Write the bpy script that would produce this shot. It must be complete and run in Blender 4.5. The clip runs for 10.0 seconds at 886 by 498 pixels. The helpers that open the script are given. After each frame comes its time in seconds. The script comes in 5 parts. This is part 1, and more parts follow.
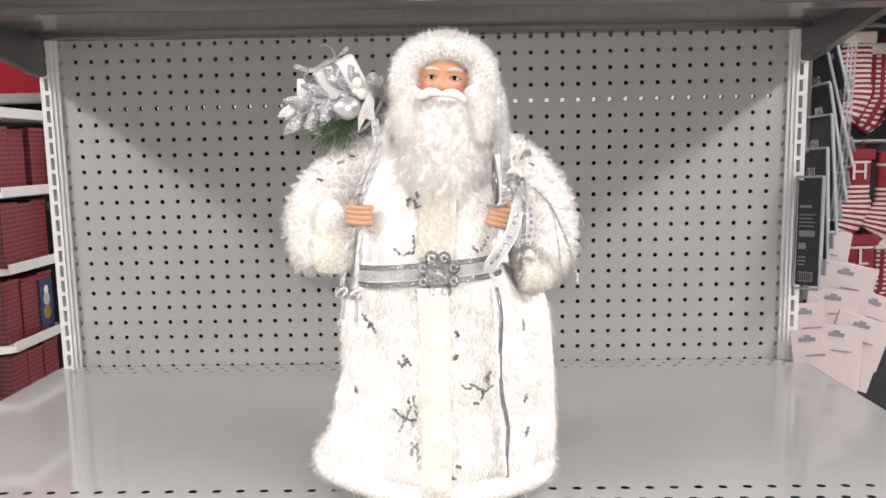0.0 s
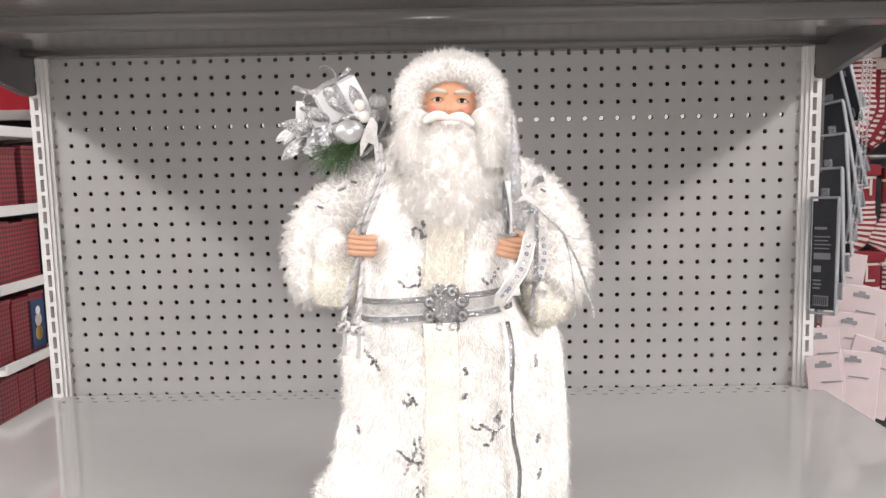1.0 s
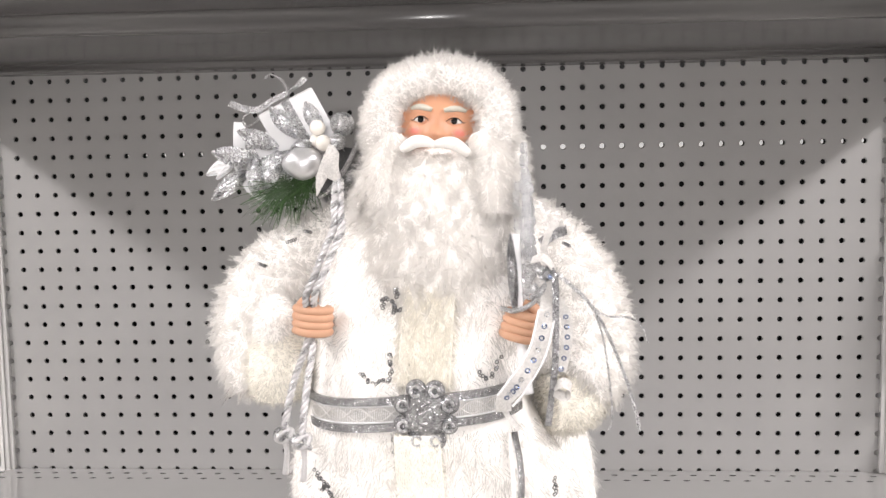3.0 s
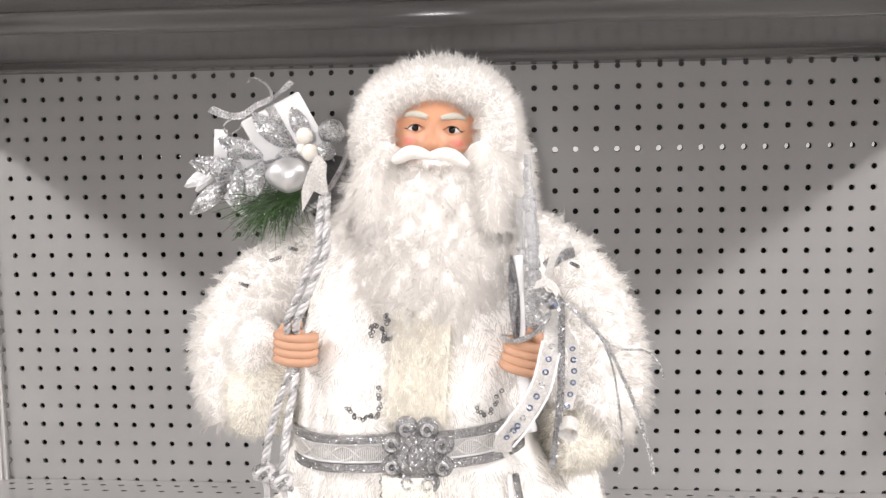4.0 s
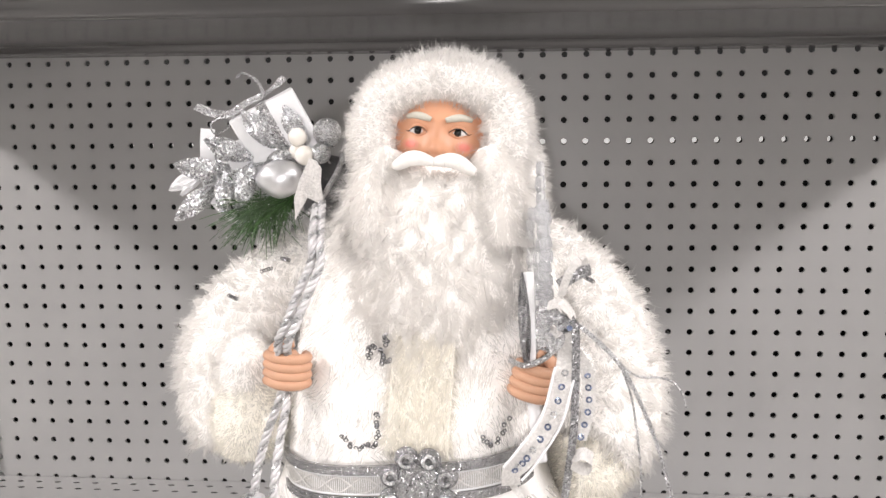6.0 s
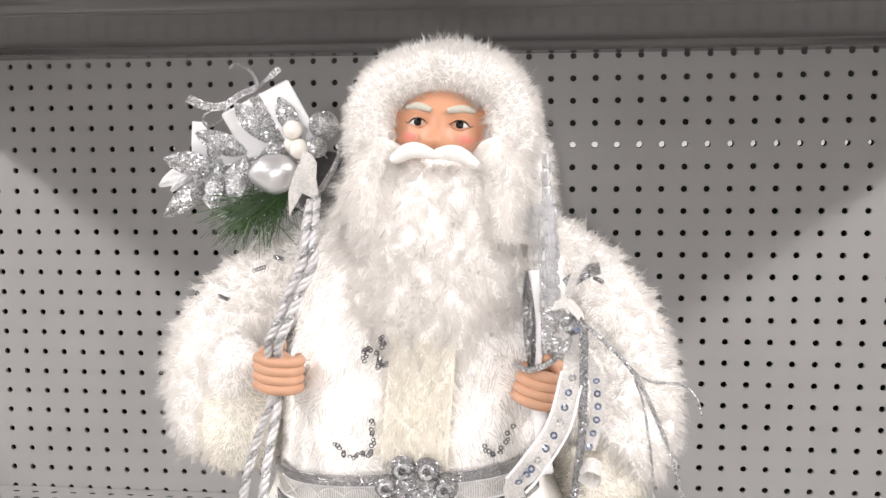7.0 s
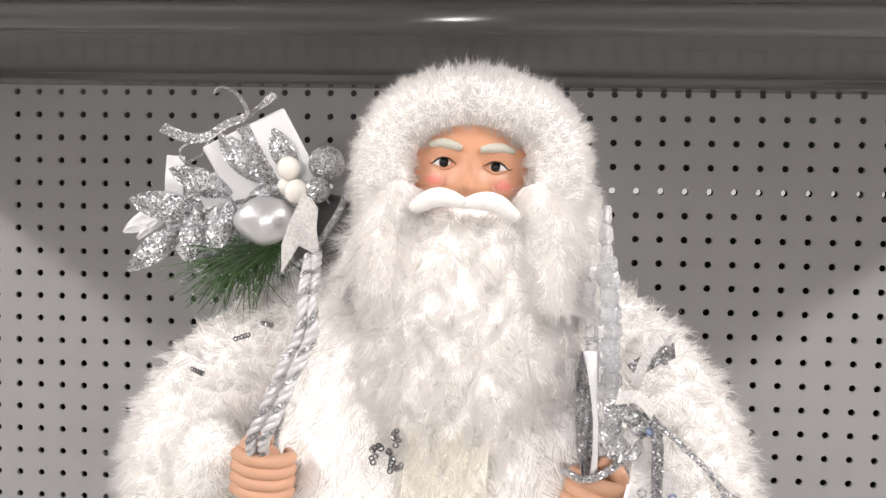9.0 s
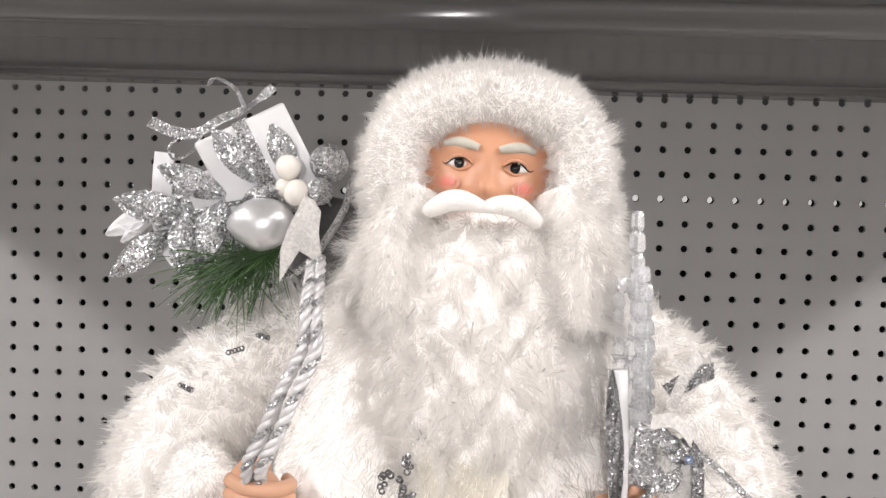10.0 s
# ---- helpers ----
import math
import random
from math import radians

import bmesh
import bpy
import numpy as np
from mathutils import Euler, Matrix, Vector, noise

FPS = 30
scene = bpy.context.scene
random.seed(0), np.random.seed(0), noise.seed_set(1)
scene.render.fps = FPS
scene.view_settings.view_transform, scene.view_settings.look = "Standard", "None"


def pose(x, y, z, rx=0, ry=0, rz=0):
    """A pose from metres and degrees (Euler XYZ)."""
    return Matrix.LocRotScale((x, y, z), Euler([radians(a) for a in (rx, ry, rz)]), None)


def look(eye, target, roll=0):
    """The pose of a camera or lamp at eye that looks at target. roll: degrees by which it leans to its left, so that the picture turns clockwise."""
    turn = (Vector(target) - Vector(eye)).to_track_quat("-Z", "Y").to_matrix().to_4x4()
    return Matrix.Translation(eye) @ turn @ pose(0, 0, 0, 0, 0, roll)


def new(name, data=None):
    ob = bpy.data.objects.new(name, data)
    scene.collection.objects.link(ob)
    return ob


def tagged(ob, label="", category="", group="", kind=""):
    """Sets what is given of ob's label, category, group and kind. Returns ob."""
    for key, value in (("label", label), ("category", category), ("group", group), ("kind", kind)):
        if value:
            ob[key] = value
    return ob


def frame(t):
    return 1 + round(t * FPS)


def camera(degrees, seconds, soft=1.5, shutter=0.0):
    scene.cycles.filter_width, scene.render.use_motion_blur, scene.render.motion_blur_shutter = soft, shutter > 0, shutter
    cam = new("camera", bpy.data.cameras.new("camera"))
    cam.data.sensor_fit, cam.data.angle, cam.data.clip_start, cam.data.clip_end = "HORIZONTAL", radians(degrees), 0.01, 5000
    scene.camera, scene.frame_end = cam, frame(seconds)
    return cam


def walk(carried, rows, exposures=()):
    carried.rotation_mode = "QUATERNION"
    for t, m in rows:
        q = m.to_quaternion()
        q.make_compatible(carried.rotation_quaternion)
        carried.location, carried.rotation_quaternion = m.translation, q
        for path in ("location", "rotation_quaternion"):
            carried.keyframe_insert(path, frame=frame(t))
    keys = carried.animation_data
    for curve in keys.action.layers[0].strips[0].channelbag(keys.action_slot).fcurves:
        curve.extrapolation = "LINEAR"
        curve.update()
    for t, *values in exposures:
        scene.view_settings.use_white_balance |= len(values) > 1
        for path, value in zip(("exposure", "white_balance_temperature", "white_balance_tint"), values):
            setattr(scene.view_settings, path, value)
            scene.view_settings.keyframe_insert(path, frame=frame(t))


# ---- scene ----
cam = camera(60.5, 10.0)
PATH = [
    (0, (0.059, -0.028, 1.353), (0.015, 1.956, 1.099), -1.1),
    (0.5, (0.053, -0.008, 1.363), (0.014, 1.976, 1.117), -1.1),
    (1, (0.049, 0.014, 1.366), (0.013, 2.001, 1.144), -1.2),
    (1.5, (0.0509, 0.0638, 1.3680), (0.0120, 2.0535, 1.1697), -1.16),
    (2, (0.061, 0.131, 1.377), (0.001, 2.121, 1.19), -1.0),
    (2.5, (0.07, 0.181, 1.377), (-0.018, 2.173, 1.225), -1.0),
    (4, (0.088, 0.263, 1.391), (-0.071, 2.25, 1.222), -0.8),
    (4.5, (0.083, 0.279, 1.41), (-0.081, 2.262, 1.203), -0.7),
    (5, (0.085, 0.286, 1.415), (-0.077, 2.268, 1.196), -0.5),
    (5.5, (0.083, 0.295, 1.413), (-0.073, 2.276, 1.18), -0.5),
    (7, (0.087, 0.323, 1.397), (-0.103, 2.305, 1.206), -0.3),
    (7.5, (0.072, 0.347, 1.396), (-0.114, 2.33, 1.223), -0.2),
    (8, (0.0610, 0.3652, 1.3992), (-0.1252, 2.3522, 1.2689), 0.25),
    (8.5, (0.0621, 0.3866, 1.4021), (-0.1048, 2.3768, 1.2953), 0.61),
    (9, (0.059, 0.4, 1.403), (-0.088, 2.392, 1.314), 1.0),
    (9.5, (0.0520, 0.4127, 1.4030), (-0.0687, 2.4075, 1.3241), 1.33),
    (10, (0.043, 0.426, 1.402), (-0.052, 2.422, 1.331), 1.6),
]
walk(cam, [(t, look(eye, target, roll)) for t, eye, target, roll in PATH], exposures=((0, -0.09), (2.5, -0.06), (5, -0.12), (7.5, -0.13), (10, -0.27)))

# ---- light ----
world = bpy.data.worlds.new("world")
scene.world = world
world.use_nodes = True
world.node_tree.nodes["Background"].inputs[0].default_value = (0.9, 0.93, 1.0, 1)
world.node_tree.nodes["Background"].inputs[1].default_value = 0.05


def area_lamp(name, m, sx, sy, watts, colour=(1, 1, 1)):
    data = bpy.data.lights.new(name, "AREA")
    data.shape, data.size, data.size_y, data.energy, data.color = "RECTANGLE", sx, sy, watts, colour
    ob = new(name, data)
    ob.matrix_world = m
    return ob


CEILING_Z = 3.4
# place and watts of the ceiling lights; those beside the display stand wider and burn brighter
LAMPS = [(s * x, y, w) for s in (-1, 1) for x, y, w in ((2.2, -7.6, 22), (2.2, -5.2, 22), (2.2, -2.8, 24), (2.7, -0.4, 180), (2.2, 4.2, 120))]
for lx, ly, watts in LAMPS:
    area_lamp("ceiling_lamp", pose(lx, ly, CEILING_Z - 0.07), 0.5, 1.5, watts, (1.0, 0.95, 0.95))
# the little torch of the phone that films, just behind the walk's first eye
area_lamp("phone_torch", look((0.05, -0.06, 1.405), (0.05, 1.2, 1.3)), 0.022, 0.022, 2.6, (1.0, 0.95, 0.95))


# ---- materials ----
def material(name, colour, rough=0.5, metal=0.0, vary=0.08, scale=30.0, bump=0.0, bump_scale=200.0, coat=0.0, spec=0.5,
             speck=None, transmission=0.0, emission=0.0, translucent=0.0, rnd=0.0, sheer=0.0):
    mat = bpy.data.materials.new(name)
    mat.use_nodes = True
    nt = mat.node_tree
    b = nt.nodes["Principled BSDF"]
    b.inputs["Roughness"].default_value = rough
    b.inputs["Metallic"].default_value = metal
    b.inputs["Coat Weight"].default_value = coat
    b.inputs["Specular IOR Level"].default_value = spec
    b.inputs["Transmission Weight"].default_value = transmission
    tc = nt.nodes.new("ShaderNodeTexCoord")
    n1 = nt.nodes.new("ShaderNodeTexNoise")
    n1.inputs["Scale"].default_value = scale
    n1.inputs["Detail"].default_value = 6
    nt.links.new(tc.outputs["Object"], n1.inputs["Vector"])
    n2 = nt.nodes.new("ShaderNodeTexNoise")
    n2.inputs["Scale"].default_value = scale * 0.12
    n2.inputs["Detail"].default_value = 3
    nt.links.new(tc.outputs["Object"], n2.inputs["Vector"])
    add = nt.nodes.new("ShaderNodeMath")
    add.operation = "ADD"
    nt.links.new(n1.outputs["Fac"], add.inputs[0])
    nt.links.new(n2.outputs["Fac"], add.inputs[1])
    ramp = nt.nodes.new("ShaderNodeMapRange")
    ramp.inputs["From Min"].default_value, ramp.inputs["From Max"].default_value = 0.6, 1.4
    ramp.inputs["To Min"].default_value, ramp.inputs["To Max"].default_value = 1 - vary, 1 + vary
    nt.links.new(add.outputs[0], ramp.inputs["Value"])
    last = ramp.outputs["Result"]
    if rnd:
        info = nt.nodes.new("ShaderNodeNewGeometry")
        r2 = nt.nodes.new("ShaderNodeMapRange")
        r2.inputs["To Min"].default_value, r2.inputs["To Max"].default_value = 1 - rnd, 1 + rnd
        nt.links.new(info.outputs["Random Per Island"], r2.inputs["Value"])
        m2 = nt.nodes.new("ShaderNodeMath")
        m2.operation = "MULTIPLY"
        nt.links.new(last, m2.inputs[0])
        nt.links.new(r2.outputs["Result"], m2.inputs[1])
        last = m2.outputs[0]
    mul = nt.nodes.new("ShaderNodeVectorMath")
    mul.operation = "SCALE"
    mul.inputs[0].default_value = colour
    nt.links.new(last, mul.inputs["Scale"])
    nt.links.new(mul.outputs["Vector"], b.inputs["Base Color"])
    if speck:
        cell = nt.nodes.new("ShaderNodeTexVoronoi")
        cell.inputs["Scale"].default_value = speck
        nt.links.new(tc.outputs["Object"], cell.inputs["Vector"])
        sep = nt.nodes.new("ShaderNodeSeparateColor")
        nt.links.new(cell.outputs["Color"], sep.inputs[0])
        mr = nt.nodes.new("ShaderNodeMapRange")
        mr.inputs["To Min"].default_value, mr.inputs["To Max"].default_value = 0.3, 1.35
        nt.links.new(sep.outputs[0], mr.inputs["Value"])
        mul2 = nt.nodes.new("ShaderNodeVectorMath")
        mul2.operation = "SCALE"
        nt.links.new(mul.outputs["Vector"], mul2.inputs[0])
        nt.links.new(mr.outputs["Result"], mul2.inputs["Scale"])
        nt.links.new(mul2.outputs["Vector"], b.inputs["Base Color"])
    if bump:
        bn = nt.nodes.new("ShaderNodeBump")
        if bump:
            tex = nt.nodes.new("ShaderNodeTexNoise")
            tex.inputs["Scale"].default_value = bump_scale
            tex.inputs["Detail"].default_value = 4
            nt.links.new(tc.outputs["Object"], tex.inputs["Vector"])
            nt.links.new(tex.outputs["Fac"], bn.inputs["Height"])
        bn.inputs["Strength"].default_value = bump
        bn.inputs["Distance"].default_value = 0.001
        nt.links.new(bn.outputs["Normal"], b.inputs["Normal"])
    if speck:
        # each flake faces its own way
        geo = nt.nodes.new("ShaderNodeNewGeometry")
        ops = []
        for op in ("SUBTRACT", "SCALE", "ADD", "NORMALIZE"):
            vm = nt.nodes.new("ShaderNodeVectorMath")
            vm.operation = op
            ops.append(vm)
        ops[0].inputs[1].default_value = (0.5, 0.5, 0.5)
        ops[1].inputs["Scale"].default_value = 1.6
        nt.links.new(cell.outputs["Color"], ops[0].inputs[0])
        nt.links.new(ops[0].outputs[0], ops[1].inputs[0])
        nt.links.new(ops[1].outputs[0], ops[2].inputs[0])
        nt.links.new(geo.outputs["Normal"], ops[2].inputs[1])
        nt.links.new(ops[2].outputs[0], ops[3].inputs[0])
        nt.links.new(ops[3].outputs[0], b.inputs["Normal"])
    if emission:
        b.inputs["Emission Color"].default_value = (*colour, 1)
        b.inputs["Emission Strength"].default_value = emission
    if translucent:
        out = nt.nodes["Material Output"]
        tr = nt.nodes.new("ShaderNodeBsdfTranslucent")
        nt.links.new(mul.outputs["Vector"], tr.inputs["Color"])
        mix = nt.nodes.new("ShaderNodeMixShader")
        mix.inputs[0].default_value = translucent
        nt.links.new(b.outputs[0], mix.inputs[1])
        nt.links.new(tr.outputs[0], mix.inputs[2])
        nt.links.new(mix.outputs[0], out.inputs["Surface"])
        if sheer:
            # fibres finer than the blade that stands for them
            clear = nt.nodes.new("ShaderNodeBsdfTransparent")
            thin = nt.nodes.new("ShaderNodeMixShader")
            thin.inputs[0].default_value = sheer
            nt.links.new(mix.outputs[0], thin.inputs[1])
            nt.links.new(clear.outputs[0], thin.inputs[2])
            nt.links.new(thin.outputs[0], out.inputs["Surface"])
    return mat


PANEL = material("grey_powder_coat", (0.39, 0.385, 0.38), 0.36, vary=0.05, scale=12, bump=0.05, bump_scale=900, spec=0.4)
SHELF = material("glossy_white_enamel", (0.37, 0.362, 0.358), 0.05, vary=0.05, scale=9, spec=1.0)
# grey darkened to hold the shade under the upper shelf
UNDER = material("grey_enamel_underside_shade", (0.112, 0.108, 0.108), 0.2, vary=0.05, scale=9, bump=0.04, bump_scale=60)
UPRIGHT = material("white_enamel_upright", (0.72, 0.71, 0.70), 0.3, vary=0.05, scale=20)
# near-black colour stands in for the shade behind holes and slots
DARK = material("void_shade_black", (0.012, 0.012, 0.012), 0.8, vary=0.2)
FUR = material("white_plush_fur", (0.945, 0.925, 0.90), 0.7, vary=0.05, scale=40, spec=0.1, translucent=0.5, rnd=0.05, sheer=0.5)
CREAM = material("cream_plush_trim", (0.945, 0.915, 0.845), 0.7, vary=0.06, scale=50, spec=0.1, translucent=0.5, rnd=0.05, sheer=0.5)
CREAM_BACK = material("cream_plush_backing", (0.87, 0.84, 0.765), 0.9, vary=0.06, scale=60, bump=0.6, bump_scale=500, spec=0.1)
FELT = material("white_wool_felt", (0.86, 0.84, 0.81), 0.85, vary=0.05, scale=200, bump=0.5, bump_scale=900, spec=0.1)
LINING = material("plush_backing", (0.89, 0.87, 0.845), 0.9, vary=0.06, scale=60, bump=0.6, bump_scale=500, spec=0.1)
SKIN = material("painted_resin_skin", (0.60, 0.305, 0.185), 0.42, vary=0.08, scale=60, spec=0.35)
HAND_SKIN = material("pale_resin_skin", (0.55, 0.315, 0.205), 0.45, vary=0.08, scale=80, spec=0.3)
BLUSH = material("soft_blush_resin", (0.64, 0.285, 0.19), 0.45, vary=0.08, scale=80)
CHEEK = material("blushed_resin", (0.68, 0.215, 0.165), 0.45, vary=0.08, scale=80)
BROW = material("painted_grey_brow", (0.52, 0.50, 0.43), 0.6, vary=0.1, scale=300, bump=0.4, bump_scale=800)
EYE_WHITE = material("eye_white_enamel", (0.75, 0.72, 0.7), 0.2)
EYE_DARK = material("black_glossy_enamel", (0.006, 0.005, 0.005), 0.12)
GLITTER = material("silver_glitter", (0.66, 0.665, 0.68), 0.28, 0.9, vary=0.25, scale=900, speck=1900)
DARKGLITTER = material("dark_silver_glitter", (0.45, 0.45, 0.46), 0.25, 0.85, vary=0.3, scale=900, speck=2600)
SILVER = material("silver_lurex", (0.62, 0.62, 0.63), 0.3, 0.8, vary=0.2, scale=500, speck=2200)
SEQUIN = material("dark_silver_sequin", (0.20, 0.20, 0.21), 0.18, 0.85, vary=0.4, scale=500)
DARKSILVER = material("dark_silver_lurex", (0.40, 0.40, 0.41), 0.3, 0.85, vary=0.3, scale=500, speck=2200)
SATIN = material("silver_satin_paint", (0.62, 0.62, 0.63), 0.36, 0.7, vary=0.18, scale=90, bump=0.12, bump_scale=350)
CORD = material("silver_white_cord", (0.60, 0.59, 0.595), 0.3, 0.35, vary=0.15, scale=600, bump=0.3, bump_scale=1500)
PEARL = material("pearl_lacquer", (0.80, 0.76, 0.70), 0.22, vary=0.05, coat=0.6)
PAPER = material("white_wrapping_paper", (0.80, 0.80, 0.81), 0.4, vary=0.03, scale=60, bump=0.1, bump_scale=300)
LACE = material("white_lace_ribbon", (0.64, 0.62, 0.60), 0.5, 0.1, vary=0.3, scale=700, bump=0.9, bump_scale=900)
GREEN = material("dark_green_needle", (0.045, 0.095, 0.030), 0.35, vary=0.3, scale=400, rnd=0.4)
BELTLACE = material("grey_net_lace", (0.50, 0.485, 0.46), 0.5, 0.15, vary=0.35, scale=900, bump=0.9, bump_scale=1200)
SACK = material("grey_satin_sack", (0.14, 0.14, 0.145), 0.4, 0.4, vary=0.2, scale=120, bump=0.4, bump_scale=200)
ICE = material("clear_acrylic_ice", (0.97, 0.98, 1.0), 0.07, vary=0.02, transmission=0.8, bump=0.3, bump_scale=300)
TEAL = material("iridescent_sequin", (0.25, 0.30, 0.45), 0.15, 0.8, vary=0.6, scale=300)
# emission imitates the next aisle's light; no lamp stands there
GLOW = material("aisle_glow_stand_in", (1.0, 0.98, 0.95), emission=0.7)
TUBE = material("ceiling_diffuser", (1.0, 0.98, 0.95), emission=3.0)
FLOORM = material("pale_vinyl_floor", (0.45, 0.44, 0.42), 0.25, vary=0.1, scale=6)
WALLM = material("off_white_wall", (0.55, 0.54, 0.52), 0.7, vary=0.06, scale=5)
CEILM = material("ceiling_tile", (0.6, 0.6, 0.58), 0.9, vary=0.05, scale=20)
REDWALL = material("red_header_board", (0.62, 0.03, 0.05), 0.5, vary=0.05)
BLACKM = material("black_card_print", (0.018, 0.019, 0.025), 0.5, vary=0.3, scale=120)
CLEAR = material("clear_blister_plastic", (0.93, 0.95, 0.98), 0.08, transmission=0.9)
FROST = material("frosted_plastic_edge", (0.50, 0.52, 0.56), 0.2, transmission=0.5)
GREYPRINT = material("grey_print", (0.22, 0.22, 0.24), 0.5)
PINKCARD = material("blush_card", (0.56, 0.475, 0.475), 0.5, vary=0.05, scale=30)
REDKNIT = material("red_knit", (0.17, 0.012, 0.02), 0.9, vary=0.2, scale=300, bump=0.8, bump_scale=700)
WHITEKNIT = material("white_knit", (0.5, 0.44, 0.42), 0.9, vary=0.15, scale=300, bump=0.8, bump_scale=700)
GOLD = material("gold_tinsel", (0.55, 0.38, 0.12), 0.3, 0.7, vary=0.5, scale=300)
BLUEM = material("dark_blue_print", (0.03, 0.06, 0.14), 0.5, vary=0.2)
LEAFG = material("artificial_leaf_green", (0.06, 0.13, 0.06), 0.5, vary=0.4, scale=80)
REDPET = material("red_velvet_petal", (0.35, 0.01, 0.02), 0.8, vary=0.3, scale=90)


def plaid():
    mat = bpy.data.materials.new("red_tartan_paper")
    mat.use_nodes = True
    nt = mat.node_tree
    b = nt.nodes["Principled BSDF"]
    b.inputs["Roughness"].default_value = 0.5
    tc = nt.nodes.new("ShaderNodeTexCoord")
    cols = []
    for axis, sc in (("X", 26.0), ("Y", 26.0), ("Z", 26.0)):
        w = nt.nodes.new("ShaderNodeTexWave")
        w.bands_direction = axis
        w.inputs["Scale"].default_value = sc
        nt.links.new(tc.outputs["Object"], w.inputs["Vector"])
        cols.append(w.outputs["Fac"])
    m = nt.nodes.new("ShaderNodeMath")
    m.operation = "ADD"
    nt.links.new(cols[1], m.inputs[0])
    nt.links.new(cols[2], m.inputs[1])
    ramp = nt.nodes.new("ShaderNodeValToRGB")
    ramp.color_ramp.elements[0].position, ramp.color_ramp.elements[0].color = 0.2, (0.05, 0.02, 0.025, 1)
    ramp.color_ramp.elements[1].position, ramp.color_ramp.elements[1].color = 0.75, (0.30, 0.028, 0.04, 1)
    mm = nt.nodes.new("ShaderNodeMath")
    mm.operation = "MULTIPLY"
    mm.inputs[1].default_value = 0.5
    nt.links.new(m.outputs[0], mm.inputs[0])
    nt.links.new(mm.outputs[0], ramp.inputs[0])
    nt.links.new(ramp.outputs[0], b.inputs["Base Color"])
    return mat


PLAID = plaid()


# ---- builders ----
def link_bm(name, bm, mat, parent=None, label="", smooth=False):
    me = bpy.data.meshes.new(name)
    bmesh.ops.recalc_face_normals(bm, faces=bm.faces)
    bm.to_mesh(me)
    bm.free()
    mats = mat if isinstance(mat, (list, tuple)) else [mat]
    for m in mats:
        me.materials.append(m)
    if smooth:
        for p in me.polygons:
            p.use_smooth = True
    ob = new(name, me)
    if parent:
        ob.parent = parent
    if label:
        tagged(ob, label)
    return ob


def part(name, bm, mat, parent, label="", smooth=False):
    return link_bm(name, bm, mat, parent, label, smooth)


def thing(name, label, category, group="", kind=""):
    return tagged(new(name), label, category, group, kind)


def box(x0, x1, y0, y1, z0, z1, bevel=0.0, bm=None, m=None):
    bm = bm or bmesh.new()
    made = bmesh.ops.create_cube(bm, size=1)["verts"]
    t = Matrix.Translation(((x0 + x1) / 2, (y0 + y1) / 2, (z0 + z1) / 2)) @ Matrix.Diagonal((x1 - x0, y1 - y0, z1 - z0, 1))
    bmesh.ops.transform(bm, matrix=(m or Matrix()) @ t, verts=made)
    if bevel:
        edges = list({e for v in made for e in v.link_edges})
        bmesh.ops.bevel(bm, geom=edges, offset=bevel, segments=2, affect="EDGES", profile=0.5)
    return bm


def ball(c, r, bm=None, seg=20, m=None):
    bm = bm or bmesh.new()
    made = bmesh.ops.create_uvsphere(bm, u_segments=seg, v_segments=seg * 2 // 3, radius=1)["verts"]
    bmesh.ops.transform(bm, matrix=Matrix.Translation(c) @ (m or Matrix()) @ Matrix.Diagonal((*r, 1)), verts=made)
    return bm


def spline(pts, n):
    """Points along a smooth curve through pts."""
    p = [Vector(q) for q in pts]
    p = [2 * p[0] - p[1]] + p + [2 * p[-1] - p[-2]]
    out = []
    for k in range(n):
        u = k / (n - 1) * (len(p) - 3)
        i = min(int(u), len(p) - 4)
        t = u - i
        a, b, c, d = p[i:i + 4]
        out.append(0.5 * ((2 * b) + (c - a) * t + (2 * a - 5 * b + 4 * c - d) * t * t + (3 * b - a - 3 * c + d) * t ** 3))
    return out


def tube(pts, radii, seg=10, bm=None, n=None, flat=1.0):
    """A tube round a smooth curve; radii: one number or one per given point."""
    bm = bm or bmesh.new()
    n = n or 4 * len(pts)
    line = spline(pts, n)
    rs = [radii] * n if isinstance(radii, (int, float)) else [v.x for v in spline([(r, 0, 0) for r in radii], n)]
    rings = []
    side = None
    for k, c in enumerate(line):
        d = (line[min(k + 1, n - 1)] - line[max(k - 1, 0)]).normalized()
        if side is None:
            side = d.orthogonal().normalized()
        side = (side - d * side.dot(d)).normalized()
        other = d.cross(side)
        rings.append([bm.verts.new(c + max(rs[k], 1e-5) * (math.cos(a) * side + flat * math.sin(a) * other)) for a in [2 * math.pi * j / seg for j in range(seg)]])
    for a, b in zip(rings, rings[1:]):
        for j in range(seg):
            bm.faces.new((a[j], a[(j + 1) % seg], b[(j + 1) % seg], b[j]))
    bm.faces.new(rings[0][::-1])
    bm.faces.new(rings[-1])
    return bm


